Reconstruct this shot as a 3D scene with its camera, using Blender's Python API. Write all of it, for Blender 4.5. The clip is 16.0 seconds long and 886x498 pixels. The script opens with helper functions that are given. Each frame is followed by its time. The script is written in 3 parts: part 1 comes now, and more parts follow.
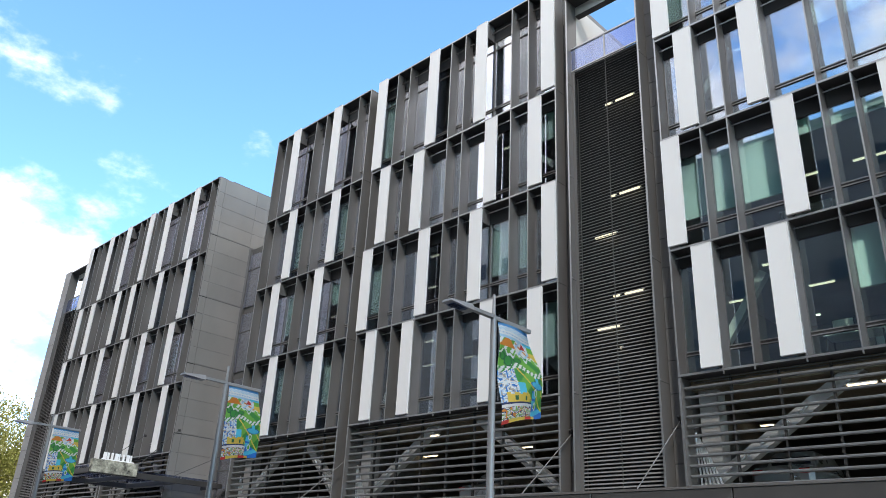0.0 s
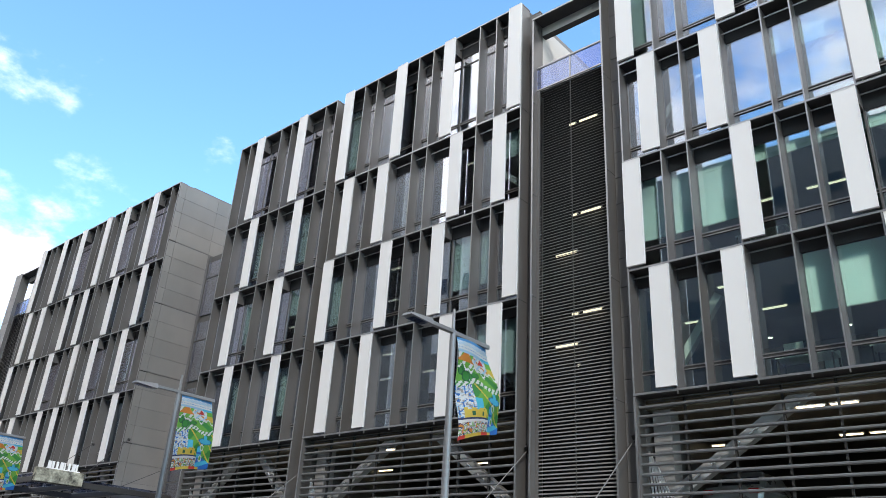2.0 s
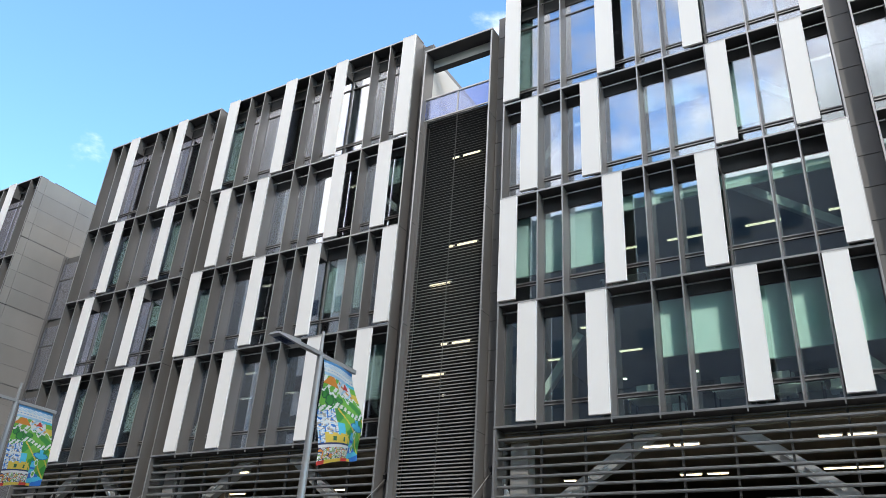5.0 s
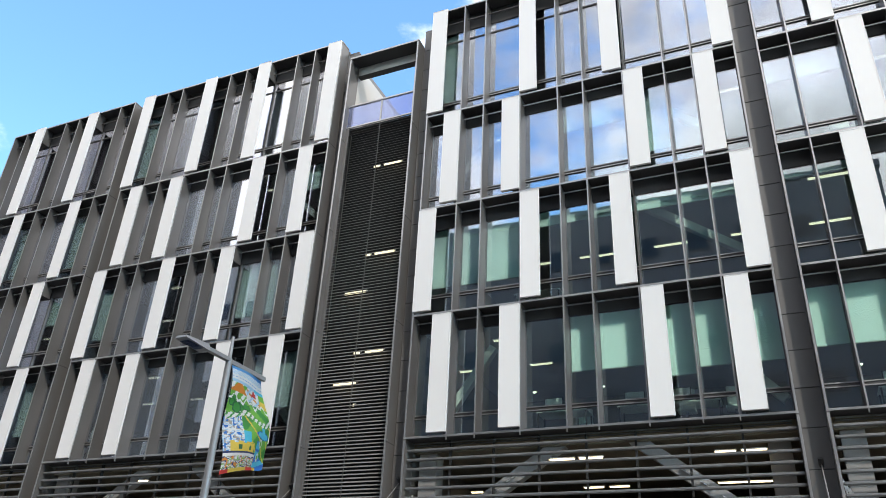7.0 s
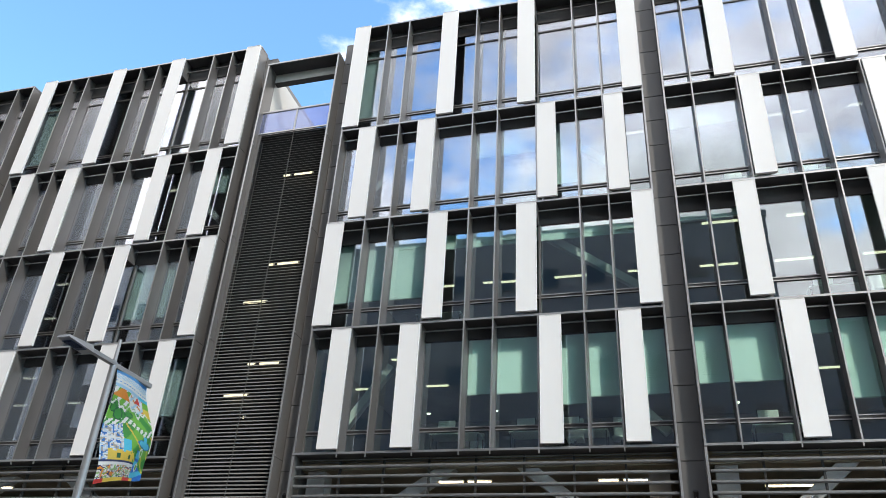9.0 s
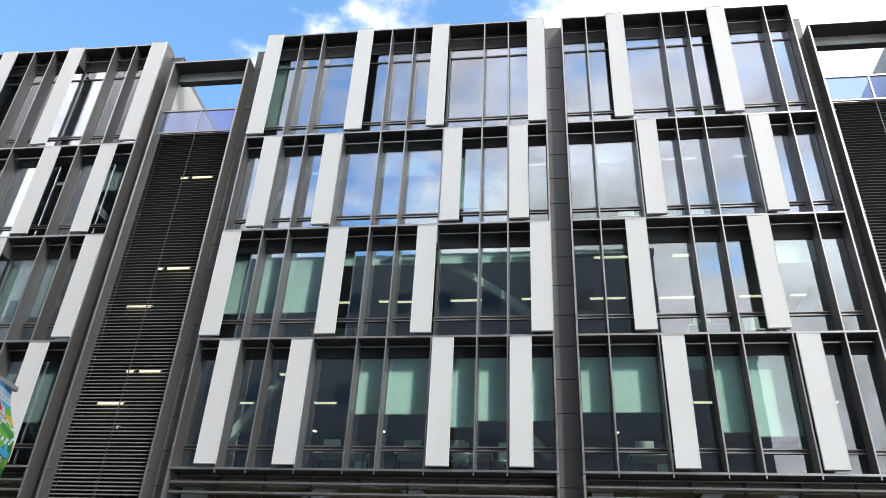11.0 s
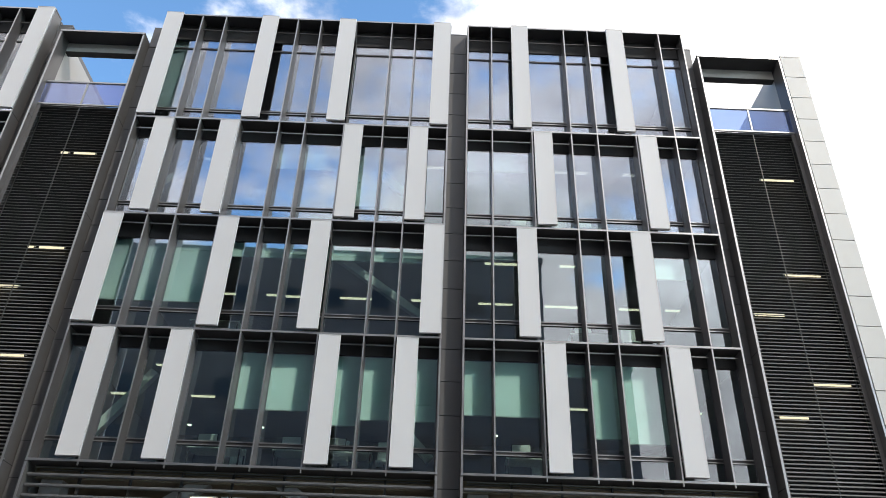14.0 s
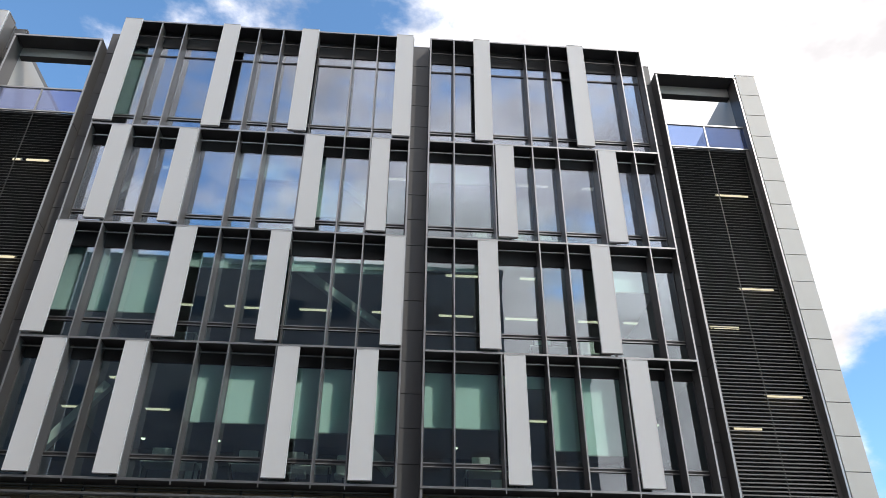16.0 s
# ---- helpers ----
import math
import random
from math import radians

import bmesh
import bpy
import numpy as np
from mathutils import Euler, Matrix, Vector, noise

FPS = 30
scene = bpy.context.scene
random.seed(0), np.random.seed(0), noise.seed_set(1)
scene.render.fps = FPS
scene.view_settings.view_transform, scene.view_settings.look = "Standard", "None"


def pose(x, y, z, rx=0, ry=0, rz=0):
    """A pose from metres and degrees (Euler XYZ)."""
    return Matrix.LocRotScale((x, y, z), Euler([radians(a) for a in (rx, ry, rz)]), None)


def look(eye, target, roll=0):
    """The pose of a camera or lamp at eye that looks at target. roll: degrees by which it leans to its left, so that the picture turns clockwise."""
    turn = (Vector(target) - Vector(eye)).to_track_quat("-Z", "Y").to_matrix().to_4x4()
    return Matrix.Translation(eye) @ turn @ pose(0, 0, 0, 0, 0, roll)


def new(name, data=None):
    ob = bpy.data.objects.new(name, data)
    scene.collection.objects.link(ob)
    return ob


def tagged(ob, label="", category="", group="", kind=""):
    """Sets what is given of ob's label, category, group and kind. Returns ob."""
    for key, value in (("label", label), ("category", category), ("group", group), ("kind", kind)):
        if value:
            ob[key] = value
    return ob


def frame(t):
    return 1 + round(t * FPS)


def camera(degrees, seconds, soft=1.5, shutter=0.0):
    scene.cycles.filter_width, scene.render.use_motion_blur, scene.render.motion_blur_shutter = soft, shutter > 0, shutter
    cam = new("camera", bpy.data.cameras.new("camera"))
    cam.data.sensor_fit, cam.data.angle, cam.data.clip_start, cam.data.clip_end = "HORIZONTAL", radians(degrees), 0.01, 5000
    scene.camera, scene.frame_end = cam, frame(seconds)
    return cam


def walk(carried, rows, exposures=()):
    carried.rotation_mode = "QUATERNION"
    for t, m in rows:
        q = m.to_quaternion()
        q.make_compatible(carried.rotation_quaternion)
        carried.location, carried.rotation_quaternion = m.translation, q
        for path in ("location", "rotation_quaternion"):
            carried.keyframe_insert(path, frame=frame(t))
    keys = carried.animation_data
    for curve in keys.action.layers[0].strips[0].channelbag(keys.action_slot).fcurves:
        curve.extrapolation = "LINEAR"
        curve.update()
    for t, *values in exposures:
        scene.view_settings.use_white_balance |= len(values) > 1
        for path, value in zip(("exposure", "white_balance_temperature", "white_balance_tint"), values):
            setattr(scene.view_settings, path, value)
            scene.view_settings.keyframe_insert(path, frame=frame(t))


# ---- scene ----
cam = camera(59.78, 16.0, soft=0.7)
PATH = [
    (0.0, pose(0, 0, 1.6, 113.38, -2.73, 44.01)),
    (0.5, pose(0, 0, 1.6, 113.48, -2.80, 43.67)),
    (1.0, pose(0, 0, 1.6, 113.68, -3.06, 42.86)),
    (1.5, pose(0, 0, 1.6, 114.07, -3.11, 41.80)),
    (2.0, pose(0, 0, 1.6, 114.58, -3.18, 40.69)),
    (2.5, pose(0, 0, 1.6, 115.11, -3.33, 39.40)),
    (3.0, pose(0, 0, 1.6, 115.64, -3.61, 37.79)),
    (3.5, pose(0, 0, 1.6, 116.08, -3.73, 36.12)),
    (4.0, pose(0, 0, 1.6, 116.44, -3.70, 34.28)),
    (4.5, pose(0, 0, 1.6, 116.71, -3.64, 32.29)),
    (5.0, pose(0, 0, 1.6, 117.08, -3.42, 30.35)),
    (7.5, pose(0, 0, 1.6, 118.44, -2.70, 22.05)),
    (8.0, pose(0, 0, 1.6, 118.94, -2.85, 20.06)),
    (8.5, pose(0, 0, 1.6, 119.46, -3.02, 17.75)),
    (9.0, pose(0, 0, 1.6, 119.97, -3.04, 15.60)),
    (11.5, pose(0, 0, 1.6, 122.04, -2.47, 5.02)),
    (12.0, pose(0, 0, 1.6, 122.10, -2.25, 3.14)),
    (12.5, pose(0, 0, 1.6, 122.05, -1.99, 1.90)),
    (13.0, pose(0, 0, 1.6, 122.02, -1.88, 0.70)),
    (13.5, pose(0, 0, 1.6, 122.04, -1.69, -0.43)),
    (14.0, pose(0, 0, 1.6, 122.15, -1.59, -1.59)),
    (14.5, pose(0, 0, 1.6, 122.50, -1.39, -2.67)),
    (15.0, pose(0, 0, 1.6, 122.83, -1.22, -3.68)),
    (15.5, pose(0, 0, 1.6, 123.01, -0.74, -4.14)),
    (16.0, pose(0, 0, 1.6, 123.07, -0.39, -4.25)),
]
walk(cam, PATH, exposures=[(0.0, 0.92, 6550, 10), (5.0, 1.02, 6700, 10), (9.0, 1.04, 6800, 10), (12.5, 0.66, 6750, 11), (14.5, 0.5, 6720, 11), (16.0, 0.3, 6700, 12)])

# ---- world, sun ----
world = bpy.data.worlds.new("sky")
scene.world = world
world.use_nodes = True
SUN_AZ, SUN_EL = radians(137), radians(45)      # azimuth clockwise from +y


def build_world(nt):
    N, L = nt.nodes, nt.links
    N.clear()
    out = N.new("ShaderNodeOutputWorld")
    bg = N.new("ShaderNodeBackground")
    sky = N.new("ShaderNodeTexSky")
    sky.sky_type, sky.sun_disc = "NISHITA", False
    sky.sun_elevation, sky.sun_rotation = SUN_EL, SUN_AZ
    sky.air_density, sky.dust_density, sky.ozone_density = 1.0, 0.6, 2.5
    co = N.new("ShaderNodeTexCoord")
    sep = N.new("ShaderNodeSeparateXYZ")
    L.new(co.outputs["Generated"], sep.inputs[0])

    def noise_of(scale, detail, rough, seed):
        mp = N.new("ShaderNodeMapping")
        mp.inputs["Location"].default_value = (seed, seed * 0.7, seed * 1.3)
        mp.inputs["Scale"].default_value = (1, 1, 1.8)
        L.new(co.outputs["Generated"], mp.inputs[0])
        n = N.new("ShaderNodeTexNoise")
        n.inputs["Scale"].default_value, n.inputs["Detail"].default_value = scale, detail
        n.inputs["Roughness"].default_value = rough
        L.new(mp.outputs[0], n.inputs["Vector"])
        return n.outputs["Fac"]

    def math_of(op, a, b, clamp=False):
        m = N.new("ShaderNodeMath")
        m.operation, m.use_clamp = op, clamp
        for i, v in enumerate((a, b)):
            if isinstance(v, (int, float)):
                m.inputs[i].default_value = v
            else:
                L.new(v, m.inputs[i])
        return m.outputs[0]

    def range_of(v, a, b, c, d):
        m = N.new("ShaderNodeMapRange")
        m.interpolation_type = "SMOOTHSTEP"
        L.new(v, m.inputs[0])
        for i, k in enumerate((a, b, c, d)):
            m.inputs[i + 1].default_value = k
        return m.outputs[0]

    # cloud cover: banks low over the street's end, a broad cloud past the building, broken cloud over the street behind
    broad = noise_of(2.4, 6, 0.55, 3.1)
    right = math_of("MULTIPLY", range_of(sep.outputs["X"], -0.12, 0.14, 0.0, 0.43), range_of(sep.outputs["Y"], -0.2, 0.3, 0.25, 1.0))
    gap = math_of("MULTIPLY", range_of(sep.outputs["X"], 0.46, 0.55, 0.0, 0.55), range_of(sep.outputs["Z"], 0.46, 0.32, 0.0, 1.0))
    right = math_of("SUBTRACT", right, gap)
    lumps = math_of("MULTIPLY", math_of("SUBTRACT", noise_of(7.5, 7, 0.62, 5.4), 0.5), 0.5)
    low = range_of(sep.outputs["Z"], 0.43, 0.24, 0.0, 0.28)
    back = range_of(sep.outputs["Y"], 0.1, -0.4, 0.0, 0.18)
    west = math_of("MULTIPLY", range_of(sep.outputs["X"], -0.2, -0.55, 0.0, 0.3), range_of(sep.outputs["Y"], 0.0, -0.3, 0.0, 1.0))
    back = math_of("ADD", back, west)
    cover = math_of("ADD", math_of("ADD", broad, right), math_of("ADD", low, back))
    cover = math_of("ADD", cover, lumps)
    # loose puffs high over the street's end
    for centre, size, much in (((-0.766, 0.415, 0.49), 0.075, 0.19), ((-0.82, 0.17, 0.57), 0.2, 0.15), ((-0.68, 0.28, 0.66), 0.12, 0.1)):
        far = N.new("ShaderNodeVectorMath")
        far.operation = "DISTANCE"
        L.new(co.outputs["Generated"], far.inputs[0])
        far.inputs[1].default_value = centre
        cover = math_of("ADD", cover, range_of(far.outputs["Value"], size, 0.0, 0.0, much))
    mask = range_of(cover, 0.6, 0.82, 0.0, 1.0)
    shade = range_of(noise_of(5.0, 5, 0.6, 8.2), 0.32, 0.62, 0.66, 1.18)
    # cloud brightness lowered behind and raised westward, added to tone the glass reflections
    shade = math_of("MULTIPLY", shade, range_of(sep.outputs["Y"], -0.35, 0.05, 0.85, 1.0))
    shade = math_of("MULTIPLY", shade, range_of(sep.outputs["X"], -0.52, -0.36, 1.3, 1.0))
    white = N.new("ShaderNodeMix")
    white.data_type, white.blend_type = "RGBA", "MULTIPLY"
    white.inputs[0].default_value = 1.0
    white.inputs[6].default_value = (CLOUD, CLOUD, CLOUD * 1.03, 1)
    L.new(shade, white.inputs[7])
    tint = N.new("ShaderNodeMix")
    tint.data_type, tint.blend_type = "RGBA", "MULTIPLY"
    tint.inputs[0].default_value = 1.0
    L.new(sky.outputs[0], tint.inputs[6])
    tint.inputs[7].default_value = (*SKY_TINT, 1)
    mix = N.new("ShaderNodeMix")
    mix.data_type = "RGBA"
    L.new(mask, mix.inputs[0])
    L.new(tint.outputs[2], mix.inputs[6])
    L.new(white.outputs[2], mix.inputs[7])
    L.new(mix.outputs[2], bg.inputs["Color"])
    bg.inputs["Strength"].default_value = SKY_STRENGTH
    L.new(bg.outputs[0], out.inputs[0])


SKY_STRENGTH, CLOUD, SKY_TINT = 0.15, 7.6, (1.08, 1.46, 1.58)
build_world(world.node_tree)
sun_data = bpy.data.lights.new("sun", "SUN")
sun_data.energy, sun_data.angle, sun_data.color = 1.6, radians(3), (1.0, 0.96, 0.9)
sun = new("sun", sun_data)
to_sun = Vector((math.sin(SUN_AZ) * math.cos(SUN_EL), math.cos(SUN_AZ) * math.cos(SUN_EL), math.sin(SUN_EL)))
sun.matrix_world = look(to_sun * 60, (0, 0, 0))

# ---- materials ----


def mat(name, base, rough=0.5, metal=0.0, scale=4.0, vary=0.12, bump=0.0, fine=60.0, stretch=(1, 1, 1), piece=0.0):
    m = bpy.data.materials.new(name)
    m.use_nodes = True
    N, L = m.node_tree.nodes, m.node_tree.links
    b = N["Principled BSDF"]
    b.inputs["Roughness"].default_value, b.inputs["Metallic"].default_value = rough, metal
    co = N.new("ShaderNodeTexCoord")
    geo = N.new("ShaderNodeNewGeometry")
    mp = N.new("ShaderNodeMapping")
    mp.inputs["Scale"].default_value = stretch
    L.new(geo.outputs["Position"], mp.inputs[0])
    n1 = N.new("ShaderNodeTexNoise")
    n1.inputs["Scale"].default_value, n1.inputs["Detail"].default_value = scale, 6
    n2 = N.new("ShaderNodeTexNoise")
    n2.inputs["Scale"].default_value, n2.inputs["Detail"].default_value = fine, 3
    L.new(mp.outputs[0], n1.inputs["Vector"])
    L.new(mp.outputs[0], n2.inputs["Vector"])
    add = N.new("ShaderNodeMath")
    add.operation = "MULTIPLY_ADD"
    L.new(n1.outputs["Fac"], add.inputs[0])
    add.inputs[1].default_value = 0.7
    half = N.new("ShaderNodeMath")
    half.operation = "MULTIPLY"
    L.new(n2.outputs["Fac"], half.inputs[0])
    half.inputs[1].default_value = 0.3
    L.new(half.outputs[0], add.inputs[2])
    src = add.outputs[0]
    if piece:
        info = N.new("ShaderNodeObjectInfo")
        pa = N.new("ShaderNodeMath")
        pa.operation = "MULTIPLY_ADD"
        L.new(info.outputs["Random"], pa.inputs[0])
        pa.inputs[1].default_value = piece
        L.new(src, pa.inputs[2])
        src = pa.outputs[0]
    ramp = N.new("ShaderNodeMapRange")
    L.new(src, ramp.inputs[0])
    ramp.inputs[1].default_value, ramp.inputs[2].default_value = 0.3, 0.7 + piece
    ramp.inputs[3].default_value, ramp.inputs[4].default_value = 1 - vary, 1 + vary
    mul = N.new("ShaderNodeVectorMath")
    mul.operation = "SCALE"
    mul.inputs[0].default_value = base
    L.new(ramp.outputs[0], mul.inputs["Scale"])
    L.new(mul.outputs[0], b.inputs["Base Color"])
    rr = N.new("ShaderNodeMapRange")
    L.new(n1.outputs["Fac"], rr.inputs[0])
    rr.inputs[3].default_value, rr.inputs[4].default_value = max(0.02, rough - 0.12), min(1, rough + 0.12)
    L.new(rr.outputs[0], b.inputs["Roughness"])
    if bump:
        bp = N.new("ShaderNodeBump")
        bp.inputs["Strength"].default_value, bp.inputs["Distance"].default_value = bump, 0.01
        L.new(n2.outputs["Fac"], bp.inputs["Height"])
        L.new(bp.outputs[0], b.inputs["Normal"])
    return m


def glass_mat(name, tint, low, high, rough=0.0):
    """Coated facade glass: clear tinted body under a mirror coat that grows with the angle."""
    m = bpy.data.materials.new(name)
    m.use_nodes = True
    N, L = m.node_tree.nodes, m.node_tree.links
    N.clear()
    out = N.new("ShaderNodeOutputMaterial")
    tr = N.new("ShaderNodeBsdfTransparent")
    tr.inputs[0].default_value = (*tint, 1)
    gl = N.new("ShaderNodeBsdfGlossy")
    gl.inputs["Roughness"].default_value = rough
    gl.inputs["Color"].default_value = (0.88, 0.85, 0.98, 1)
    fr = N.new("ShaderNodeFresnel")
    fr.inputs["IOR"].default_value = 1.5
    mr = N.new("ShaderNodeMapRange")
    L.new(fr.outputs[0], mr.inputs[0])
    mr.inputs[1].default_value, mr.inputs[2].default_value = 0.04, 0.15
    mr.inputs[3].default_value, mr.inputs[4].default_value = low, high
    geo = N.new("ShaderNodeNewGeometry")
    nz = N.new("ShaderNodeTexNoise")
    nz.inputs["Scale"].default_value = 0.9
    L.new(geo.outputs["Position"], nz.inputs["Vector"])
    bp = N.new("ShaderNodeBump")
    bp.inputs["Strength"].default_value, bp.inputs["Distance"].default_value = 0.03, 0.03
    L.new(nz.outputs["Fac"], bp.inputs["Height"])
    L.new(bp.outputs[0], gl.inputs["Normal"])
    mx = N.new("ShaderNodeMixShader")
    L.new(mr.outputs[0], mx.inputs[0])
    L.new(tr.outputs[0], mx.inputs[1])
    L.new(gl.outputs[0], mx.inputs[2])
    L.new(mx.outputs[0], out.inputs[0])
    return m


def lamp_mat(name, color, power):
    m = bpy.data.materials.new(name)
    m.use_nodes = True
    b = m.node_tree.nodes["Principled BSDF"]
    b.inputs["Base Color"].default_value = (0.8, 0.8, 0.75, 1)
    b.inputs["Emission Color"].default_value = (*color, 1)
    b.inputs["Emission Strength"].default_value = power
    return m


M_FIN = mat("bronze_grey_metal", (0.128, 0.12, 0.114), 0.42, 0.25, 0.8, 0.14, 0.05, 90, (1, 1, 0.4))
M_EDGE = mat("brushed_metal_edge", (0.36, 0.355, 0.35), 0.36, 0.8, 2.0, 0.12, 0.03, 80)
M_WHITE = mat("white_coated_panel", (0.645, 0.63, 0.615), 0.42, 0.0, 0.7, 0.04, 0.04, 120, (1, 1, 0.5), 0.06)
# end strip's paler tone carries sunlight, recessed strips' darker tone carries shade
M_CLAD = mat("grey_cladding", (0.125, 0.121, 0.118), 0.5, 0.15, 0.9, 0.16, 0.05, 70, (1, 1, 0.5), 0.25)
M_CLADM = mat("mid_grey_cladding", (0.26, 0.255, 0.25), 0.55, 0.05, 0.9, 0.12, 0.05, 70, (1, 1, 0.5), 0.2)
M_CLADS = mat("side_cladding", (0.195, 0.185, 0.17), 0.5, 0.1, 0.9, 0.16, 0.05, 70, (1, 1, 0.5), 0.25)
M_CLADL = mat("brightened_cladding", (0.56, 0.545, 0.505), 0.55, 0.05, 0.9, 0.12, 0.05, 70, (1, 1, 0.5), 0.2)
M_DARK = mat("dark_backing_and_shade", (0.045, 0.043, 0.042), 0.8, 0, 3, 0.2)
M_DARKM = mat("dark_bronze_metal", (0.055, 0.052, 0.05), 0.45, 0.2, 1.2, 0.15, 0.03)
M_MULL = mat("mullion_metal", (0.11, 0.108, 0.105), 0.4, 0.3, 2, 0.1)
M_BLACK = mat("black_tyre_and_gap_shade", (0.02, 0.02, 0.02), 0.8, 0, 3, 0.2)
M_BLADE = mat("black_louvre_metal", (0.2, 0.193, 0.187), 0.45, 0.2, 1.5, 0.15, 0.03)
M_TUBE = mat("galvanised_blade", (0.19, 0.19, 0.19), 0.4, 0.5, 2, 0.15, 0.03)
M_BRACE = mat("grey_painted_steel", (0.4, 0.4, 0.39), 0.5, 0.1, 1.3, 0.15, 0.04)
M_CONC = mat("concrete", (0.33, 0.32, 0.305), 0.85, 0, 1.5, 0.2, 0.2)
M_ROOM = mat("room_wall", (0.22, 0.22, 0.21), 0.8, 0, 0.6, 0.25)
M_CEIL = mat("room_ceiling", (0.45, 0.45, 0.43), 0.85, 0, 0.8, 0.15)
# patchy beige stands in for lamp glow on the parking ceiling
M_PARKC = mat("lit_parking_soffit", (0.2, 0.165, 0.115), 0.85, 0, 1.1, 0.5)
M_CARPET = mat("dark_carpet", (0.06, 0.065, 0.07), 0.95, 0, 2, 0.25)
M_BLIND = mat("pale_blind_fabric", (0.82, 0.92, 0.91), 0.9, 0, 0.8, 0.06, 0.05, 200, (3, 1, 0.2))
M_SHEER = mat("pale_sheer_curtain", (0.95, 0.91, 0.93), 0.9, 0, 1.2, 0.05, 0.05, 30, (9, 1, 0.08))
M_GLASS = glass_mat("tinted_facade_glass", (0.84, 1.0, 0.92), 0.18, 0.82)
M_CLEAR = glass_mat("clear_balustrade_glass", (0.52, 0.6, 0.75), 0.05, 0.35)
M_TUBE_LAMP = lamp_mat("fluorescent_tube", (1.0, 0.9, 0.6), 0.72)
M_ROOM_LAMP = lamp_mat("office_tube", (1.0, 0.82, 0.66), 0.75)
M_PARK_LAMP = lamp_mat("parking_tube", (1.0, 0.82, 0.5), 1.6)
M_SPOT = lamp_mat("downlight", (1.0, 0.95, 0.85), 1.6)
M_ASPHALT = mat("asphalt", (0.05, 0.05, 0.052), 0.9, 0, 1.2, 0.3, 0.5, 120)
M_PAVE = mat("pavement_concrete", (0.28, 0.27, 0.25), 0.85, 0, 1.0, 0.2, 0.3, 60)
M_POST = mat("lamp_post_grey", (0.25, 0.25, 0.252), 0.4, 0.4, 2, 0.1, 0.02)
M_OPP = mat("dark_rendered_wall", (0.105, 0.11, 0.122), 0.8, 0, 0.5, 0.15)
M_OPPL = mat("warm_grey_render", (0.52, 0.49, 0.46), 0.8, 0, 0.5, 0.12)
M_OPPB = mat("brown_grey_cladding", (0.36, 0.325, 0.31), 0.75, 0, 0.4, 0.15)
M_OPPW = mat("dark_window_glass", (0.02, 0.022, 0.025), 0.15, 0, 1, 0.2)
M_BARK = mat("bark", (0.12, 0.09, 0.06), 0.9, 0, 5, 0.3, 0.5)
M_LEAF = mat("yellow_green_leaves", (0.3, 0.29, 0.06), 0.6, 0, 1.2, 0.45, 0, 8)
M_LETTER = mat("white_letters", (0.85, 0.85, 0.85), 0.5, 0, 3, 0.05)
M_CARG = mat("silver_car_paint", (0.42, 0.43, 0.44), 0.3, 0.5, 2, 0.05)
M_CARD = mat("dark_car_paint", (0.05, 0.055, 0.07), 0.25, 0.3, 2, 0.05)
M_TAIL = mat("red_tail_light", (0.5, 0.02, 0.02), 0.25, 0, 4, 0.1)
M_STONE = mat("mottled_sign_panel", (0.3, 0.29, 0.23), 0.6, 0, 3.0, 1.2, 0.1, 9)

# ---- mesh helpers ----
MESHES = {}


def link_mesh(name, bm, material):
    me = bpy.data.meshes.new(name)
    bm.to_mesh(me)
    bm.free()
    me.materials.append(material)
    return me


def box_bm(w, d, h, bevel=0.0, bm=None, at=(0, 0, 0)):
    """A box from its low corner, with chamfered edges where a bevel is given."""
    bm = bm or bmesh.new()
    r = bmesh.ops.create_cube(bm, size=1.0, matrix=Matrix.Translation((at[0] + w / 2, at[1] + d / 2, at[2] + h / 2)) @ Matrix.Diagonal((w, d, h, 1)))
    if bevel:
        edges = list({e for v in r["verts"] for e in v.link_edges})
        bmesh.ops.bevel(bm, geom=edges, offset=bevel, segments=1, affect="EDGES")
    return bm


def thing(name, x, y, z, label, category, group="", kind=""):
    ob = new(name)
    ob.empty_display_size = 0.3
    ob.location = (x, y, z)
    return tagged(ob, label, category, group, kind)


def part(name, bm, material, parent, label="", at=(0, 0, 0)):
    """One mesh object under a thing or a part; coordinates are the parent's own."""
    me = bm if isinstance(bm, bpy.types.Mesh) else link_mesh(name, bm, material)
    ob = new(name, me)
    ob.parent = parent
    ob.location = at
    if label:
        ob["label"] = label
    return ob


def slab(name, w, d, h, material, parent, at, bevel=0.0, label=""):
    """A box part; alike boxes share their mesh."""
    key = (name, round(w, 3), round(d, 3), round(h, 3), material.name, bevel)
    if key not in MESHES:
        MESHES[key] = link_mesh(name, box_bm(w, d, h, bevel), material)
    return part(name, MESHES[key], material, parent, label, at)


def structure(name, w, d, h, material, at, label, category):
    ob = new(name, link_mesh(name, box_bm(w, d, h), material))
    ob.location = at
    return tagged(ob, label, category, "", "structure")


def beam_bm(a, b, w, h, bm=None):
    """A straight box beam from a to b, w across and h deep."""
    bm = bm or bmesh.new()
    a, b = Vector(a), Vector(b)
    m = Matrix.Translation((a + b) / 2) @ (b - a).to_track_quat("Z", "Y").to_matrix().to_4x4()
    bmesh.ops.create_cube(bm, size=1.0, matrix=m @ Matrix.Diagonal((w, h, (b - a).length, 1)))
    return bm


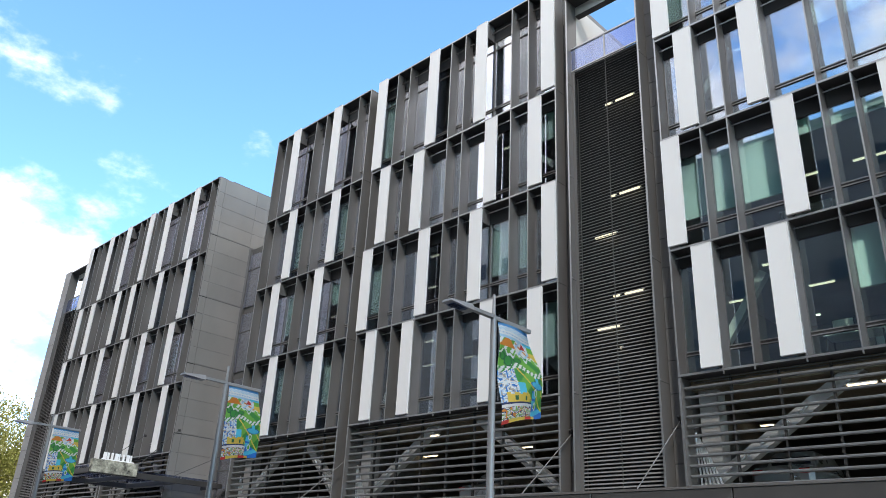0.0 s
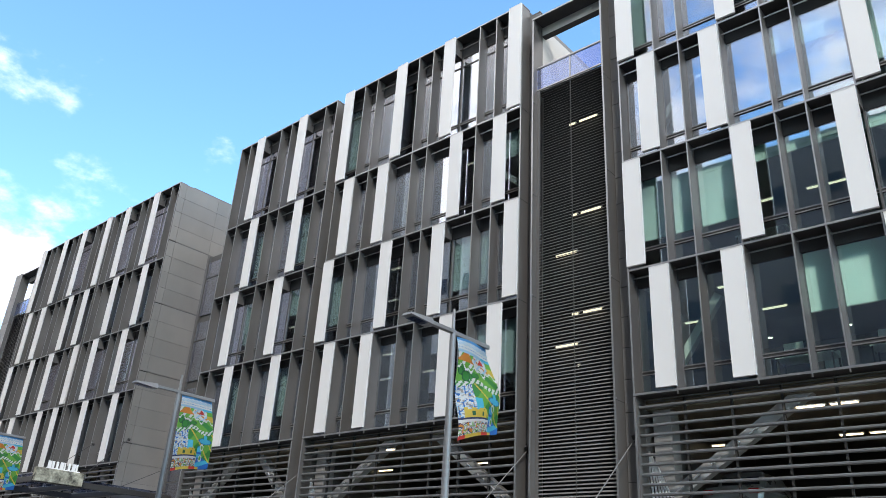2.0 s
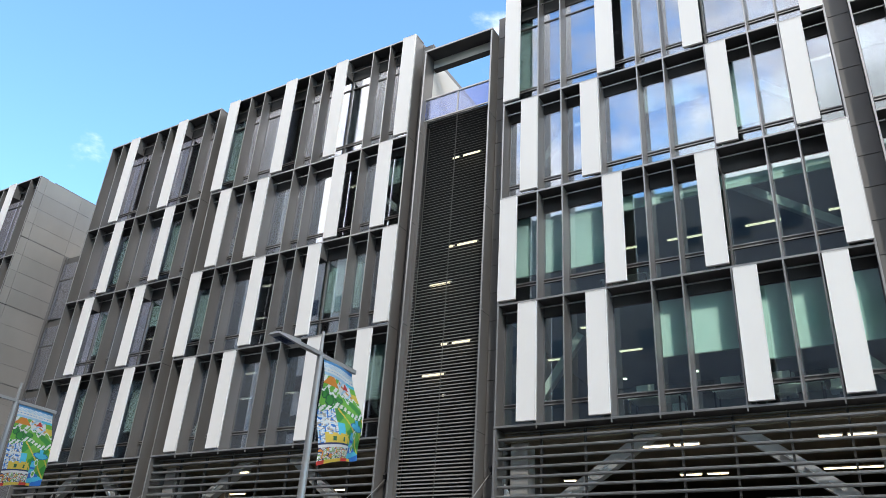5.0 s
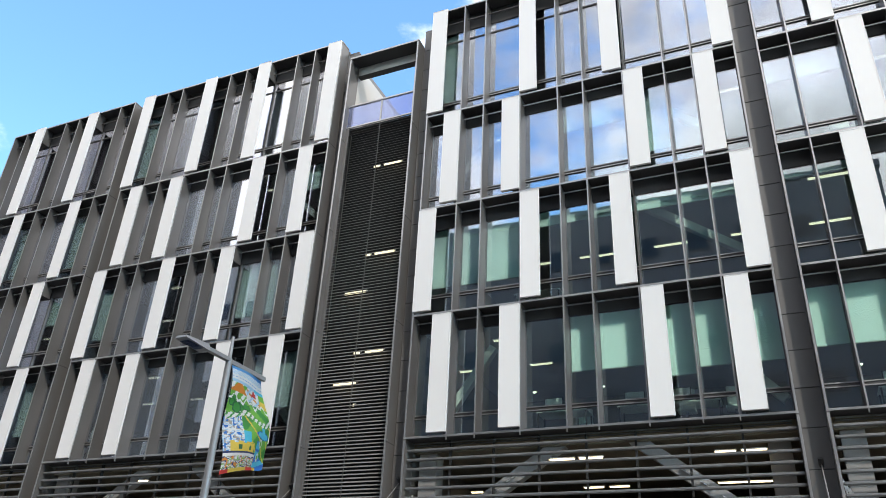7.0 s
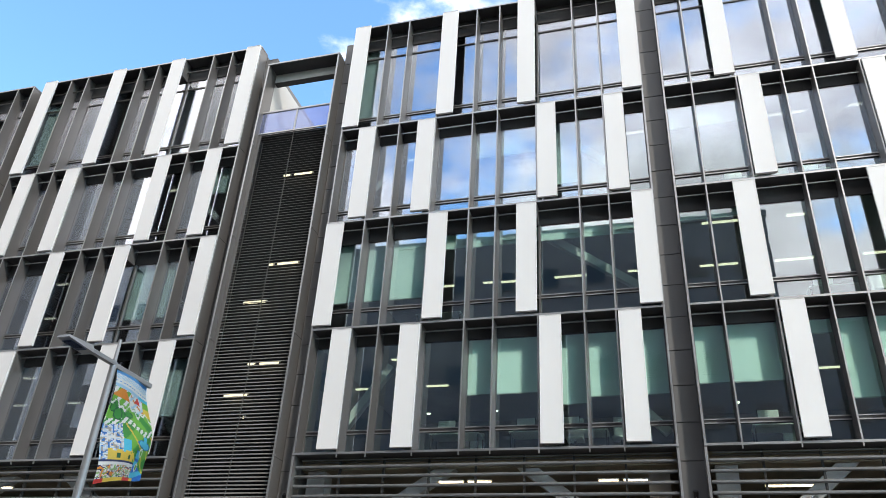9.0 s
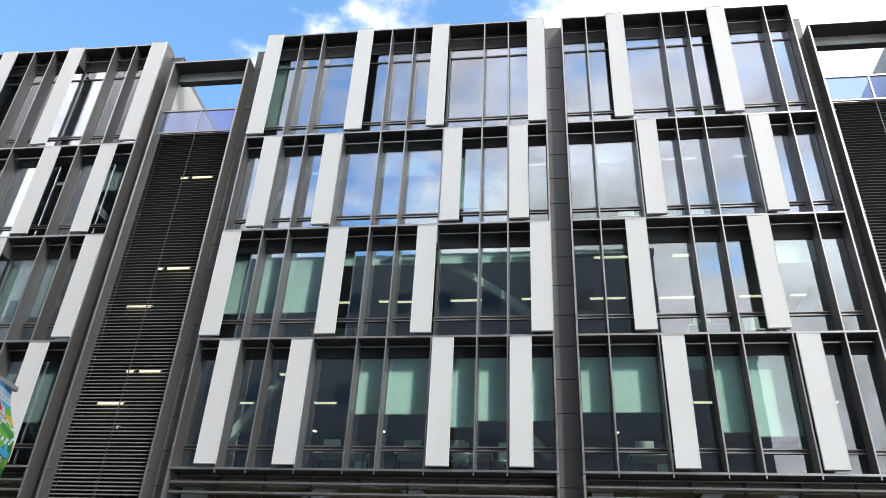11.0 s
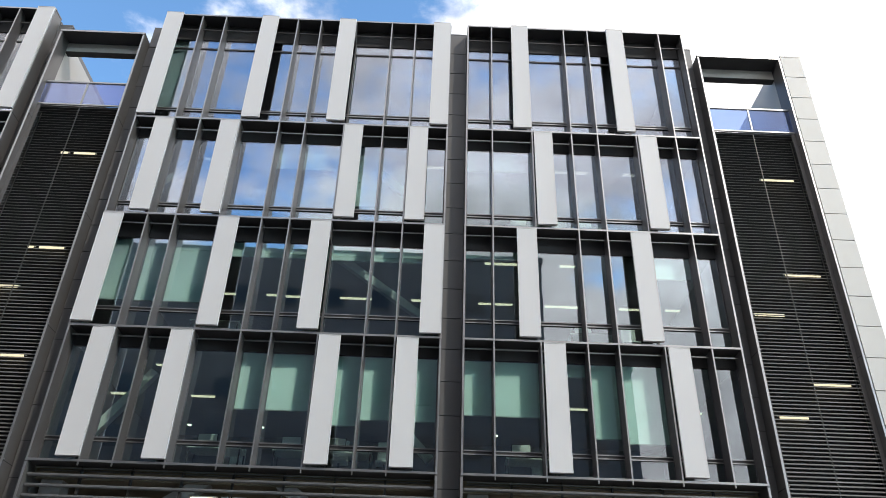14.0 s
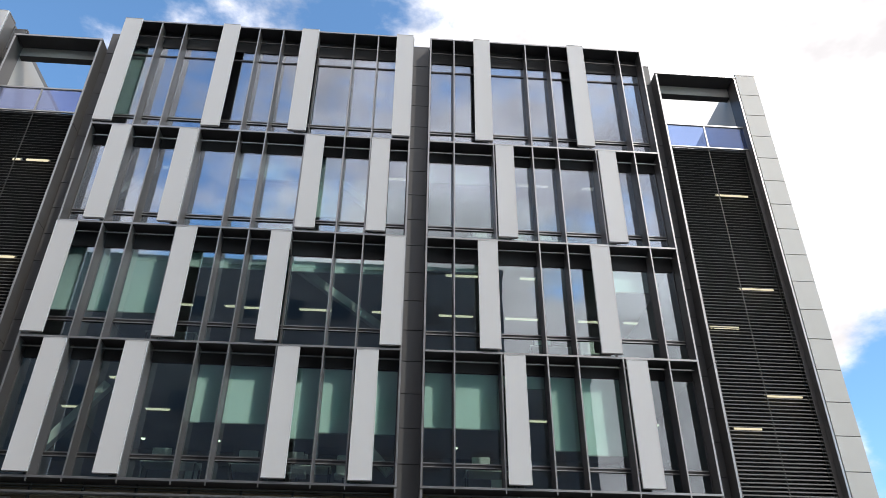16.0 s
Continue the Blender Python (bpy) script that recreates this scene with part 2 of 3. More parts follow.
def rod_bm(a, b, r0, r1=None, seg=12, bm=None):
    bm = bm or bmesh.new()
    a, b = Vector(a), Vector(b)
    m = Matrix.Translation((a + b) / 2) @ (b - a).to_track_quat("Z", "Y").to_matrix().to_4x4()
    bmesh.ops.create_cone(bm, cap_ends=True, segments=seg, radius1=r0, radius2=r0 if r1 is None else r1, depth=(b - a).length, matrix=m)
    return bm


# ---- ground ----
bm = bmesh.new()
bmesh.ops.create_grid(bm, x_segments=40, y_segments=40, size=900)
ground = tagged(new("ground", link_mesh("ground", bm, M_ASPHALT)), "grey asphalt street running past the building", "street", "", "structure")
structure("pavement", 140, 13.0, 0.14, M_PAVE, (-100, 8.5, 0.0), "pale concrete pavement with a kerb along the street", "pavement")

# ---- the building: levels and the facade grid ----
FRONT, GLASS = 20.0, 20.5
LEVEL = (7.33, 11.2, 15.1, 19.05, 24.1)
PANEL_W = 0.62
# local places of white panels, top row first, and of the fins, alike in all rows
WIDE = dict(width=10.57, panels=((0.0, 3.55, 6.44, 9.95), (0.72, 2.92, 7.11, 9.31), (0.0, 3.58, 6.44, 9.95), (0.72, 2.93, 7.12, 9.33)),
            fins=(1.33, 2.2, 3.55, 4.88, 5.75, 7.07, 8.39, 9.27),
            brace=((7.2, 14.35, 10.3, 12.05), (8.0, 18.0, 9.9, 16.3), (0.8, 16.4, 2.2, 18.2), (0.9, 8.1, 2.4, 10.2), (9.3, 9.1, 10.4, 7.9)))
NARROW = dict(width=7.98, panels=((1.59, 5.14), (2.27, 5.81), (1.6, 5.15), (2.28, 5.83)),
              fins=(0.87, 2.22, 3.56, 4.45, 5.77, 7.12), brace=())
# blinds of each row: (from, to, drop as a share of the window)
BLINDS_EAST_WIDE = (((0.1, 0.95, 1.0),), ((4.9, 5.7, 0.38), (5.77, 7.1, 0.38), (7.1, 8.36, 0.9)),
                    ((0.1, 1.33, 0.86), (1.4, 2.2, 0.86), (2.26, 3.55, 0.86), (3.64, 4.87, 0.2), (4.93, 5.77, 0.2), (5.83, 6.44, 0.2), (7.1, 8.37, 0.2), (8.43, 9.27, 0.2), (9.33, 9.95, 0.2)),
                    ((4.93, 5.79, 0.62), (5.86, 7.1, 0.62), (7.15, 8.39, 0.76), (8.45, 9.32, 0.69), (9.4, 10.5, 0.69)))
BLINDS_EAST_NARROW = ((), ((0.06, 0.85, 0.3), (0.91, 2.25, 0.3)), ((0.06, 0.83, 0.1), (0.9, 1.57, 0.1), (5.8, 7.07, 0.3)),
                      ((0.06, 0.85, 0.6), (0.91, 2.25, 0.6), (2.93, 3.57, 0.14), (3.63, 4.44, 0.8), (4.5, 5.5, 0.84)))
BLINDS_MID_WIDE = (((0.1, 1.3, 1.0),), ((9.4, 10.5, 0.42),), ((0.1, 1.3, 0.9), (7.1, 8.35, 0.86), (8.45, 9.25, 0.86)),
                   ((8.46, 9.3, 0.55), (9.4, 10.5, 0.72)))
BLINDS_MID_NARROW = ((), ((2.95, 3.5, 0.95), (6.45, 7.1, 0.95)), ((2.25, 3.5, 0.85), (5.8, 7.05, 0.5)), ((2.95, 3.5, 0.8), (6.45, 7.1, 0.8)))
BLINDS_WEST = ((), ((1.4, 2.2, 0.9), (2.3, 3.5, 0.6), (6.5, 7.1, 0.9)), ((4.5, 5.7, 0.9),), ((1.4, 2.2, 0.9), (5.0, 5.8, 0.5), (6.5, 7.1, 0.8)))
SILL = (0.78, 0.68, 0.78, 0.7)      # height of the double transom over each floor
HEAD = (0.83, 0.54, 0.62, 0.46)      # soffit drop over the glass, top row first


# drawn curtains on the two upper floors of the middle block: (from, to)
CURTAINS_MID_WIDE = (((2.25, 3.5), (4.93, 5.7), (5.8, 6.4), (7.12, 8.34), (8.44, 9.22)), ((3.6, 4.83), (4.93, 5.7), (5.8, 7.0), (8.44, 9.22)), (), ())


def curtain(w, h, parent, at):
    """A drawn curtain: a thin sheet in soft upright folds."""
    key = ("curtain", round(w, 2), round(h, 2))
    if key not in MESHES:
        n = int(w / 0.03)
        bm = bmesh.new()
        rows = []
        for z in (0.0, h):
            rows.append([bm.verts.new((w * i / n, 0.03 * math.sin(i * 1.05) + 0.012 * math.sin(i * 0.37 + z), z)) for i in range(n + 1)])
        for i in range(n):
            bm.faces.new((rows[0][i], rows[0][i + 1], rows[1][i + 1], rows[1][i])).smooth = True
        bmesh.ops.solidify(bm, geom=bm.faces, thickness=0.003)
        MESHES[key] = link_mesh("curtain", bm, M_SHEER)
    return part("curtain", MESHES[key], M_SHEER, parent, "pale drawn curtain in soft folds", at)


def white_panel(h, parent, at):
    """A coated metal panel: shallow tray with a folded lip round a slightly sunk face."""
    key = ("white_panel", round(h, 3))
    if key not in MESHES:
        bm = box_bm(PANEL_W, 0.08, h, 0.006)
        face = min((f for f in bm.faces), key=lambda f: f.calc_center_median().y)
        bmesh.ops.inset_region(bm, faces=[face], thickness=0.018, depth=0.0)
        bmesh.ops.inset_region(bm, faces=[face], thickness=0.004, depth=-0.008)
        MESHES[key] = link_mesh("white_panel", bm, M_WHITE)
    return part("white_panel", MESHES[key], M_WHITE, parent, "", at)


def block(kind, x0, blinds, label, curtains=((), (), (), ())):
    """One projecting block of the facade: four rows of deep frames with fins, white panels and glazing."""
    W = kind["width"]
    b = thing("office_block", x0, FRONT, 0.0, label, "building", "office blocks")
    for row in range(4):
        z1, z0 = LEVEL[4 - row], LEVEL[3 - row]
        slab("shelf", W + 0.05, GLASS - FRONT, 0.055, M_FIN, b, (-0.025, 0, z1 - 0.055))
        slab("shelf_edge", W + 0.06, 0.012, 0.06, M_EDGE, b, (-0.03, -0.012, z1 - 0.0575))
        h = z1 - z0 - 0.055
        ends = (0.0, W)
        cuts = [0.03, W - 0.03]
        for x in ends:
            slab("end_fin", 0.06, GLASS - FRONT - 0.004, h, M_FIN, b, (x - 0.03, 0.002, z0))
            slab("fin_edge", 0.05, 0.012, h - 0.01, M_EDGE, b, (x - 0.025, -0.011, z0 + 0.003))
        for x in kind["fins"]:
            cuts.append(x)
            if row % 2 == 0 and any(abs(p + PANEL_W - x) < 0.1 for p in kind["panels"][row]):
                slab("panel_strut", 0.05, GLASS - FRONT - 0.1, HEAD[row], M_FIN, b, (x - 0.045, 0.0, z1 - 0.055 - HEAD[row]))
                continue
            slab("fin", 0.05, GLASS - FRONT - 0.05, h, M_FIN, b, (x - 0.025, 0.004, z0))
            slab("fin_edge", 0.04, 0.012, h - 0.01, M_EDGE, b, (x - 0.02, -0.010, z0 + 0.003))
        for x in kind["panels"][row]:
            top = z1 - 0.10 if row else z1 + 0.01
            white_panel(top - z0 - 0.07, b, (x, -0.095, z0 + 0.07))
            slab("panel_tray", PANEL_W - 0.06, 0.02, top - z0 - 0.1, M_FIN, b, (x + 0.03, -0.0155, z0 + 0.06))
        slab("joint_line", 0.006, GLASS - FRONT, 0.018, M_DARK, b, (W + 0.0295, 0.0, z1 - 0.09))
        # glazing
        head = z1 - HEAD[row]
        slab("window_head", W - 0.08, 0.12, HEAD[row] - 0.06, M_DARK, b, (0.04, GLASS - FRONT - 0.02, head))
        # dark sheet stands in for the shade under the shelf
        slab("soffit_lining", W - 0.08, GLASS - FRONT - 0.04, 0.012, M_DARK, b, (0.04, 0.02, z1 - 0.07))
        slab("soffit_rail", W - 0.08, 0.03, 0.035, M_EDGE if row else M_DARKM, b, (0.04, 0.24, z1 - (0.55, 0.34, 0.25, 0.24)[row]))
        cuts = sorted(cuts)
        sill = z0 + SILL[row]
        bars = [z0, sill] + ([22.83] if row == 0 else []) + [head]
        for x in cuts:
            slab("mullion", 0.06, 0.1, head - z0, M_MULL, b, (x - 0.03, GLASS - FRONT - 0.04, z0))
        for z in bars[2:-1] + [z0 + 0.03]:
            slab("transom", W - 0.1, 0.07, 0.05, M_MULL, b, (0.05, GLASS - FRONT - 0.02, z - 0.025))
        slab("transom", W - 0.1, 0.06, 0.12, M_DARKM, b, (0.05, GLASS - FRONT - 0.01, sill - 0.06))
        for z in (sill - 0.065, sill + 0.035):
            slab("transom_bead", W - 0.1, 0.02, 0.03, M_EDGE, b, (0.05, GLASS - FRONT - 0.032, z))
        for a, c in zip(cuts, cuts[1:]):
            if c - a < 0.12:
                continue
            for lo, hi in zip(bars, bars[1:]):
                p = slab("window_pane", c - a - 0.05, 0.012, hi - lo - 0.04, M_GLASS, b, (a + 0.025, GLASS - FRONT + 0.012, lo + 0.02))
                p.visible_shadow = False
        for a, c, drop in blinds[row]:
            hb = (head - sill) * drop
            a, c = max(x for x in cuts if x < a + 0.2) + 0.035, min(x for x in cuts if x > c - 0.2) - 0.035
            bl = slab("blind", c - a, 0.015, hb, M_BLIND, b, (a, GLASS - FRONT + 0.09, head - hb))
            slab("blind_rail", c - a, 0.03, 0.03, M_EDGE, bl, (0, -0.008, -0.03))
        for a, c in curtains[row]:
            curtain(c - a, head - z0 - 0.1, b, (a, GLASS - FRONT + 0.065, z0 + 0.06))
    for (xa, za, xb, zb) in kind["brace"]:
        part("brace", beam_bm((xa, 0.95, za), (xb, 0.95, zb), 0.24, 0.24), M_LETTER, b, "pale diagonal steel brace behind the glass")
    # floors, ceilings and the room's back, each floor
    for i, z in enumerate(LEVEL):
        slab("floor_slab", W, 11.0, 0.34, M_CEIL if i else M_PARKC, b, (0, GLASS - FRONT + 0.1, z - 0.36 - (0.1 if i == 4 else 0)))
        if i < 4:
            slab("floor_covering", W - 0.1, 10.8, 0.03, M_CARPET, b, (0.05, GLASS - FRONT + 0.14, z - 0.02))
            slab("room_partition", W - 0.1, 0.1, LEVEL[i + 1] - z - 0.4, M_ROOM, b, (0.05, 8.5, z + 0.02))
    slab("roof", W + 0.06, 11.0, 0.12, M_FIN, b, (-0.03, 0.95, LEVEL[4] - 0.1))
    for x in (0.0, W):
        slab("side_wall", 0.1, 11.0, LEVEL[4] - 0.12, M_CLAD, b, (x - 0.05, GLASS - FRONT + 0.02, 0.0))
    slab("back_wall", W, 0.2, LEVEL[4] - 0.2, M_CLAD, b, (0, 11.95, 0.0))
    # open screened storey under the frames
    z0, z1 = 4.1, LEVEL[0] - 0.06
    slab("shelf", W + 0.05, GLASS - FRONT, 0.055, M_FIN, b, (-0.025, 0, LEVEL[0] - 0.055))
    slab("shelf_edge", W + 0.06, 0.012, 0.06, M_EDGE, b, (-0.03, -0.012, LEVEL[0] - 0.0575))
    for x in (0.0, W):
        slab("portal_leg", 0.08, 0.9, z1, M_FIN, b, (x - 0.04, 0.002, 0.0))
        slab("fin_edge", 0.06, 0.012, z1 - 0.1, M_EDGE, b, (x - 0.03, -0.011, 0.06))
    for k in range(11):
        slab("screen_blade", W - 0.1, 0.12, 0.075, M_TUBE, b, (0.05, 0.12, 4.24 + 0.268 * k), 0.02)
    for x in kind["fins"]:
        slab("edge_bracket", 0.03, 0.05, 0.09, M_EDGE, b, (x - 0.015, -0.02, LEVEL[0] - 0.15))
    n = round(W / 1.32)
    for k in range(1, n):
        slab("screen_post", 0.05, 0.1, z1 - z0, M_DARK, b, (W * k / n - 0.025, 0.36, z0))
    # shade under the lowest shelf, again put in as a dark sheet
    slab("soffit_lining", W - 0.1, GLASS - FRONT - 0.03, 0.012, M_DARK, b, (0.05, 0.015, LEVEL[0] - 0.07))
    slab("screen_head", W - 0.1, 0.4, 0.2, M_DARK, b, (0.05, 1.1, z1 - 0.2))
    for k in range(2):
        slab("soffit_rail", W - 0.3, 0.04, 0.03, M_TUBE, b, (0.15, 0.3 + 0.25 * k, z1 - 0.1))
    mid = W / 2
    for xa, xb in ((mid - 0.057 * W, mid - 0.49 * W), (mid + 0.1 * W, mid + 0.48 * W)):
        br = part("brace", beam_bm((xa, 0.82, 7.2), (xb, 0.82, 4.2), 0.3, 0.34), M_BRACE, b, "grey diagonal steel brace")
        lean = Vector((xb - xa, 0, -3.0)).normalized()
        for q in (0.35, 0.47, 0.59, 0.71, 0.83):
            c = Vector((xa + (xb - xa) * q, 0.645, 7.2 - 3.0 * q))
            part("brace_plate", beam_bm(c - lean * 0.16, c + lean * 0.16, 0.1, 0.02), M_LETTER, br)
    slab("column", 0.55, 0.5, 7.0, M_CONC, b, (0.2, 0.7, 0.0))
    slab("column", 0.55, 0.5, 7.0, M_CONC, b, (W - 0.8, 1.1, 0.0))
    for k in range(6):
        part("pale_slat", beam_bm((0.15 + 0.13 * k, 0.62, 4.2), (0.02 + 0.05 * k, 0.62, 5.9 - 0.1 * k), 0.04, 0.04), M_LETTER, b)
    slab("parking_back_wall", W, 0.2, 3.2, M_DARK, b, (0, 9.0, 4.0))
    slab("parking_floor", W, 9.0, 0.3, M_CONC, b, (0, 0.3, 3.85))
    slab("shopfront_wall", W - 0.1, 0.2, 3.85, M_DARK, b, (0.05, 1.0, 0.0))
    return b


X_EAST_WIDE, X_EAST_NARROW = -10.35, 0.88
X_MID_NARROW, X_MID_WIDE = -33.77, -25.1
X_WEST_WIDE, X_WEST_NARROW = -58.98, -48.07
block(WIDE, X_EAST_WIDE, BLINDS_EAST_WIDE, "glazed office block with white panels and pale green blinds")
block(NARROW, X_EAST_NARROW, BLINDS_EAST_NARROW, "narrow glazed office block with deep dark fins and white panels")
block(WIDE, X_MID_WIDE, BLINDS_MID_WIDE, "dark finned office block with pale curtains and staggered white panels", CURTAINS_MID_WIDE)
block(NARROW, X_MID_NARROW, BLINDS_MID_NARROW, "narrow dark finned office block with staggered white panels")
block(WIDE, X_WEST_WIDE, BLINDS_WEST, "far dark finned office block beside the entrance")
block(NARROW, X_WEST_NARROW, BLINDS_WEST, "far narrow finned office block with grey clad side wall")


# ---- recessed cladding strips between the blocks ----
def cladding_strip(name, x0, x1, y, ztop, material, label, z0=0.0):
    w = thing(name, x0, y, 0, label, "wall", "", "structure")
    slab("backing", x1 - x0, 0.1, ztop - z0, M_DARK, w, (0, 0.03, z0))
    n = round((ztop - z0) / 1.0)
    h = (ztop - z0) / n
    for k in range(n):
        slab("cladding_panel", x1 - x0 - 0.006, 0.03, h - 0.022, material, w, (0.003, 0.0, z0 + k * h + 0.011), 0.004)
    slab("coping", x1 - x0, 0.16, 0.05, material, w, (0, 0.0, ztop))
    return w


cladding_strip("wall_strip_east", 0.25, 0.85, 20.5, 24.1, M_CLAD, "grey metal cladding panels in a recess between the blocks")
cladding_strip("wall_strip_mid", -25.76, -25.13, 20.5, 24.1, M_CLAD, "grey metal cladding panels in a recess between the blocks")
cladding_strip("wall_strip_west", -48.38, -48.1, 20.5, 24.1, M_CLAD, "narrow grey metal cladding strip between the blocks")
cladding_strip("wall_strip_tower_east", 8.89, 9.33, 20.5, 23.8, M_CLAD, "grey cladding strip beside the louvred stair tower")
cladding_strip("wall_strip_tower_mid", -10.93, -10.38, 20.5, 23.8, M_CLAD, "grey cladding strip beside the louvred stair tower")
cladding_strip("wall_strip_stair", -14.5, -14.02, 20.55, 23.8, M_CLAD, "grey cladding strip between block and stair tower")
cladding_strip("wall_strip_end", 12.41, 13.16, 20.0, 23.1, M_CLADL, "grey cladding panels at the building's end, coloured pale as if sunlit")
cladding_strip("wall_strip_far_end", -63.5, -62.36, 20.0, 23.1, M_CLADM, "grey cladding panels at the far end")


# ---- louvred stair towers ----
def stair_tower(x0, lamps, label, side):
    w, ztop, zl = 3.0, 22.95, 19.6
    t = thing("stair_tower", x0, FRONT, 0, label, "tower", "stair towers")
    for x in (0.0, w):
        slab("frame_upright", 0.07, 0.62, ztop, M_FIN, t, (x - 0.035, 0, 0))
        slab("upright_edge", 0.06, 0.012, ztop - 0.05, M_EDGE, t, (x - 0.03, -0.012, 0))
        for z in LEVEL[:4]:
            slab("joint_line", 0.078, 0.6, 0.018, M_DARK, t, (x - 0.039, 0.004, z - 0.09))
            slab("joint_bracket", 0.03, 0.05, 0.03, M_EDGE, t, (x + 0.035, -0.03, z - 0.06))
    slab("frame_top", w + 0.07, 0.62, 0.07, M_FIN, t, (-0.035, 0, ztop))
    slab("frame_top_edge", w + 0.08, 0.012, 0.07, M_EDGE, t, (-0.04, -0.012, ztop))
    slab("top_beam", w, 0.22, 0.40, M_CLADL, t, (0, 0.6, ztop - 0.41))
    # dark sheets colour in the shaded undersides of beam and frame top
    slab("beam_lining", w - 0.02, 0.26, 0.02, M_DARK, t, (0.01, 0.605, ztop - 0.432))
    slab("frame_lining", w - 0.1, 0.56, 0.012, M_DARK, t, (0.05, 0.02, ztop - 0.016))
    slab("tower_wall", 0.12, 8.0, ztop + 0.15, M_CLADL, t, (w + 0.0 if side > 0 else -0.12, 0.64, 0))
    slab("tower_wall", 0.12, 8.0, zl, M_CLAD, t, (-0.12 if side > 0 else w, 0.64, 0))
    slab("terrace_floor", w, 8.0, 0.2, M_CONC, t, (0, 0.7, zl - 0.25))
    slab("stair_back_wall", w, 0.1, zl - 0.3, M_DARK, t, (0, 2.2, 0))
    # balustrade over the louvres
    slab("handrail", w - 0.08, 0.07, 0.06, M_EDGE, t, (0.04, 0.22, zl + 1.04))
    for x in (0.036, w - 0.166):
        slab("jamb", 0.13, 0.06, zl, M_FIN, t, (x, 0.24, 0))
    for a, c in ((0.05, 1.5), (1.54, 2.95)):
        p = slab("balustrade_pane", c - a, 0.014, 0.98, M_CLEAR, t, (a, 0.25, zl + 0.05))
    slab("balustrade_post", 0.05, 0.05, 1.0, M_EDGE, t, (w / 2 - 0.025, 0.23, zl + 0.03))
    slab("louvre_head", w - 0.08, 0.06, 0.05, M_EDGE, t, (0.04, 0.22, zl))
    # added cap blocks sky light from falling in behind the louvres
    slab("terrace_edge", w - 0.08, 0.5, 0.06, M_DARK, t, (0.04, 0.285, zl - 0.07))
    slab("louvre_mullion", 0.02, 0.04, zl - 0.2, M_MULL, t, (w / 2 - 0.015, 0.262, 0.2))
    blade = box_bm(w / 2 - 0.17, 0.012, 0.082)
    bmesh.ops.rotate(blade, verts=blade.verts, cent=(0, 0, 0), matrix=Matrix.Rotation(radians(-48), 3, "X"))
    # added black sheet stands in for the shade between the blades
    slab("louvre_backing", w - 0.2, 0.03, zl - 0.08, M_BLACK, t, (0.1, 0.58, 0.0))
    me = link_mesh("louvre_blade", blade, M_BLADE)
    n = 144
    for k in range(n):
        z = zl - 0.12 - k * 0.112
        for x in (0.165, w / 2 + 0.01):
            part("louvre_blade", me, M_BLADE, t, "", (x, 0.24, z))
    for a, c, z in lamps:
        lamp = thing("strip_light", x0 + a, FRONT + 0.37, z + 0.005 * z, "lit fluorescent strip behind the louvres", "light", "stair lights")
        slab("tube", c - a, 0.04, 0.075, M_TUBE_LAMP, lamp, (0, -0.02, -0.02), 0.01)
        slab("housing", c - a + 0.04, 0.06, 0.03, M_LETTER, lamp, (-0.02, 0.03, 0.06))
    return t


LAMPS_EAST = ((1.45, 2.55, 17.5), (1.49, 2.59, 13.84), (0.38, 1.17, 12.42), (0.28, 0.35, 12.42), (1.53, 2.62, 10.25), (0.37, 1.18, 9.24))
LAMPS_MID = ((1.37, 1.61, 17.51), (1.8, 2.5, 17.51), (1.42, 1.61, 13.82), (1.78, 2.54, 13.82), (0.76, 1.58, 12.43), (1.37, 1.6, 10.24), (1.79, 2.45, 10.24), (0.74, 1.55, 9.23), (1.54, 1.59, 8.5))
stair_tower(9.35, LAMPS_EAST, "louvred stair tower with an open terrace on top", 1)
stair_tower(-13.98, LAMPS_MID, "dark louvred stair tower framed in grey metal", -1)
stair_tower(-62.3, (), "far louvred stair tower at the end", 1)

# ---- clad side wall and glazed link by the entrance ----
side = thing("wall_side", -40.06, 20.02, 0, "grey cladding side wall of the far block", "wall", "", "structure")
slab("backing", 0.06, 3.1, 24.0, M_DARK, side, (-0.05, 0, 0))
for z0, z1 in ((0.2, 4.4), (4.4, 8.3), (8.3, 12.2), (12.2, 16.2), (16.2, 20.15), (20.15, 24.05)):
    for k in range(4):
        h = (z1 - z0) / 4
        slab("cladding_panel", 0.03, 0.42, h - (0.056 if k == 0 else 0.012), M_CLADS, side, (0.01, 0.0, z0 + k * h + (0.05 if k == 0 else 0.006)), 0.004)
        slab("cladding_panel", 0.03, 2.3, h - (0.056 if k == 0 else 0.012), M_CLADS, side, (0.01, 0.43, z0 + k * h + (0.05 if k == 0 else 0.006)), 0.004)
slab("upper_backing", 0.06, 9, 3.9, M_DARK, side, (-0.05, 3.1, 20.15))
for k in range(4):
    slab("cladding_panel", 0.03, 6.0, 0.975 - (0.056 if k == 0 else 0.012), M_CLADS, side, (0.01, 2.735, 20.15 + 0.975 * k + (0.05 if k == 0 else 0.006)), 0.004)
link = thing("glazed_link", -40.0, 22.9, 0, "recessed glazed link between two office blocks", "building")
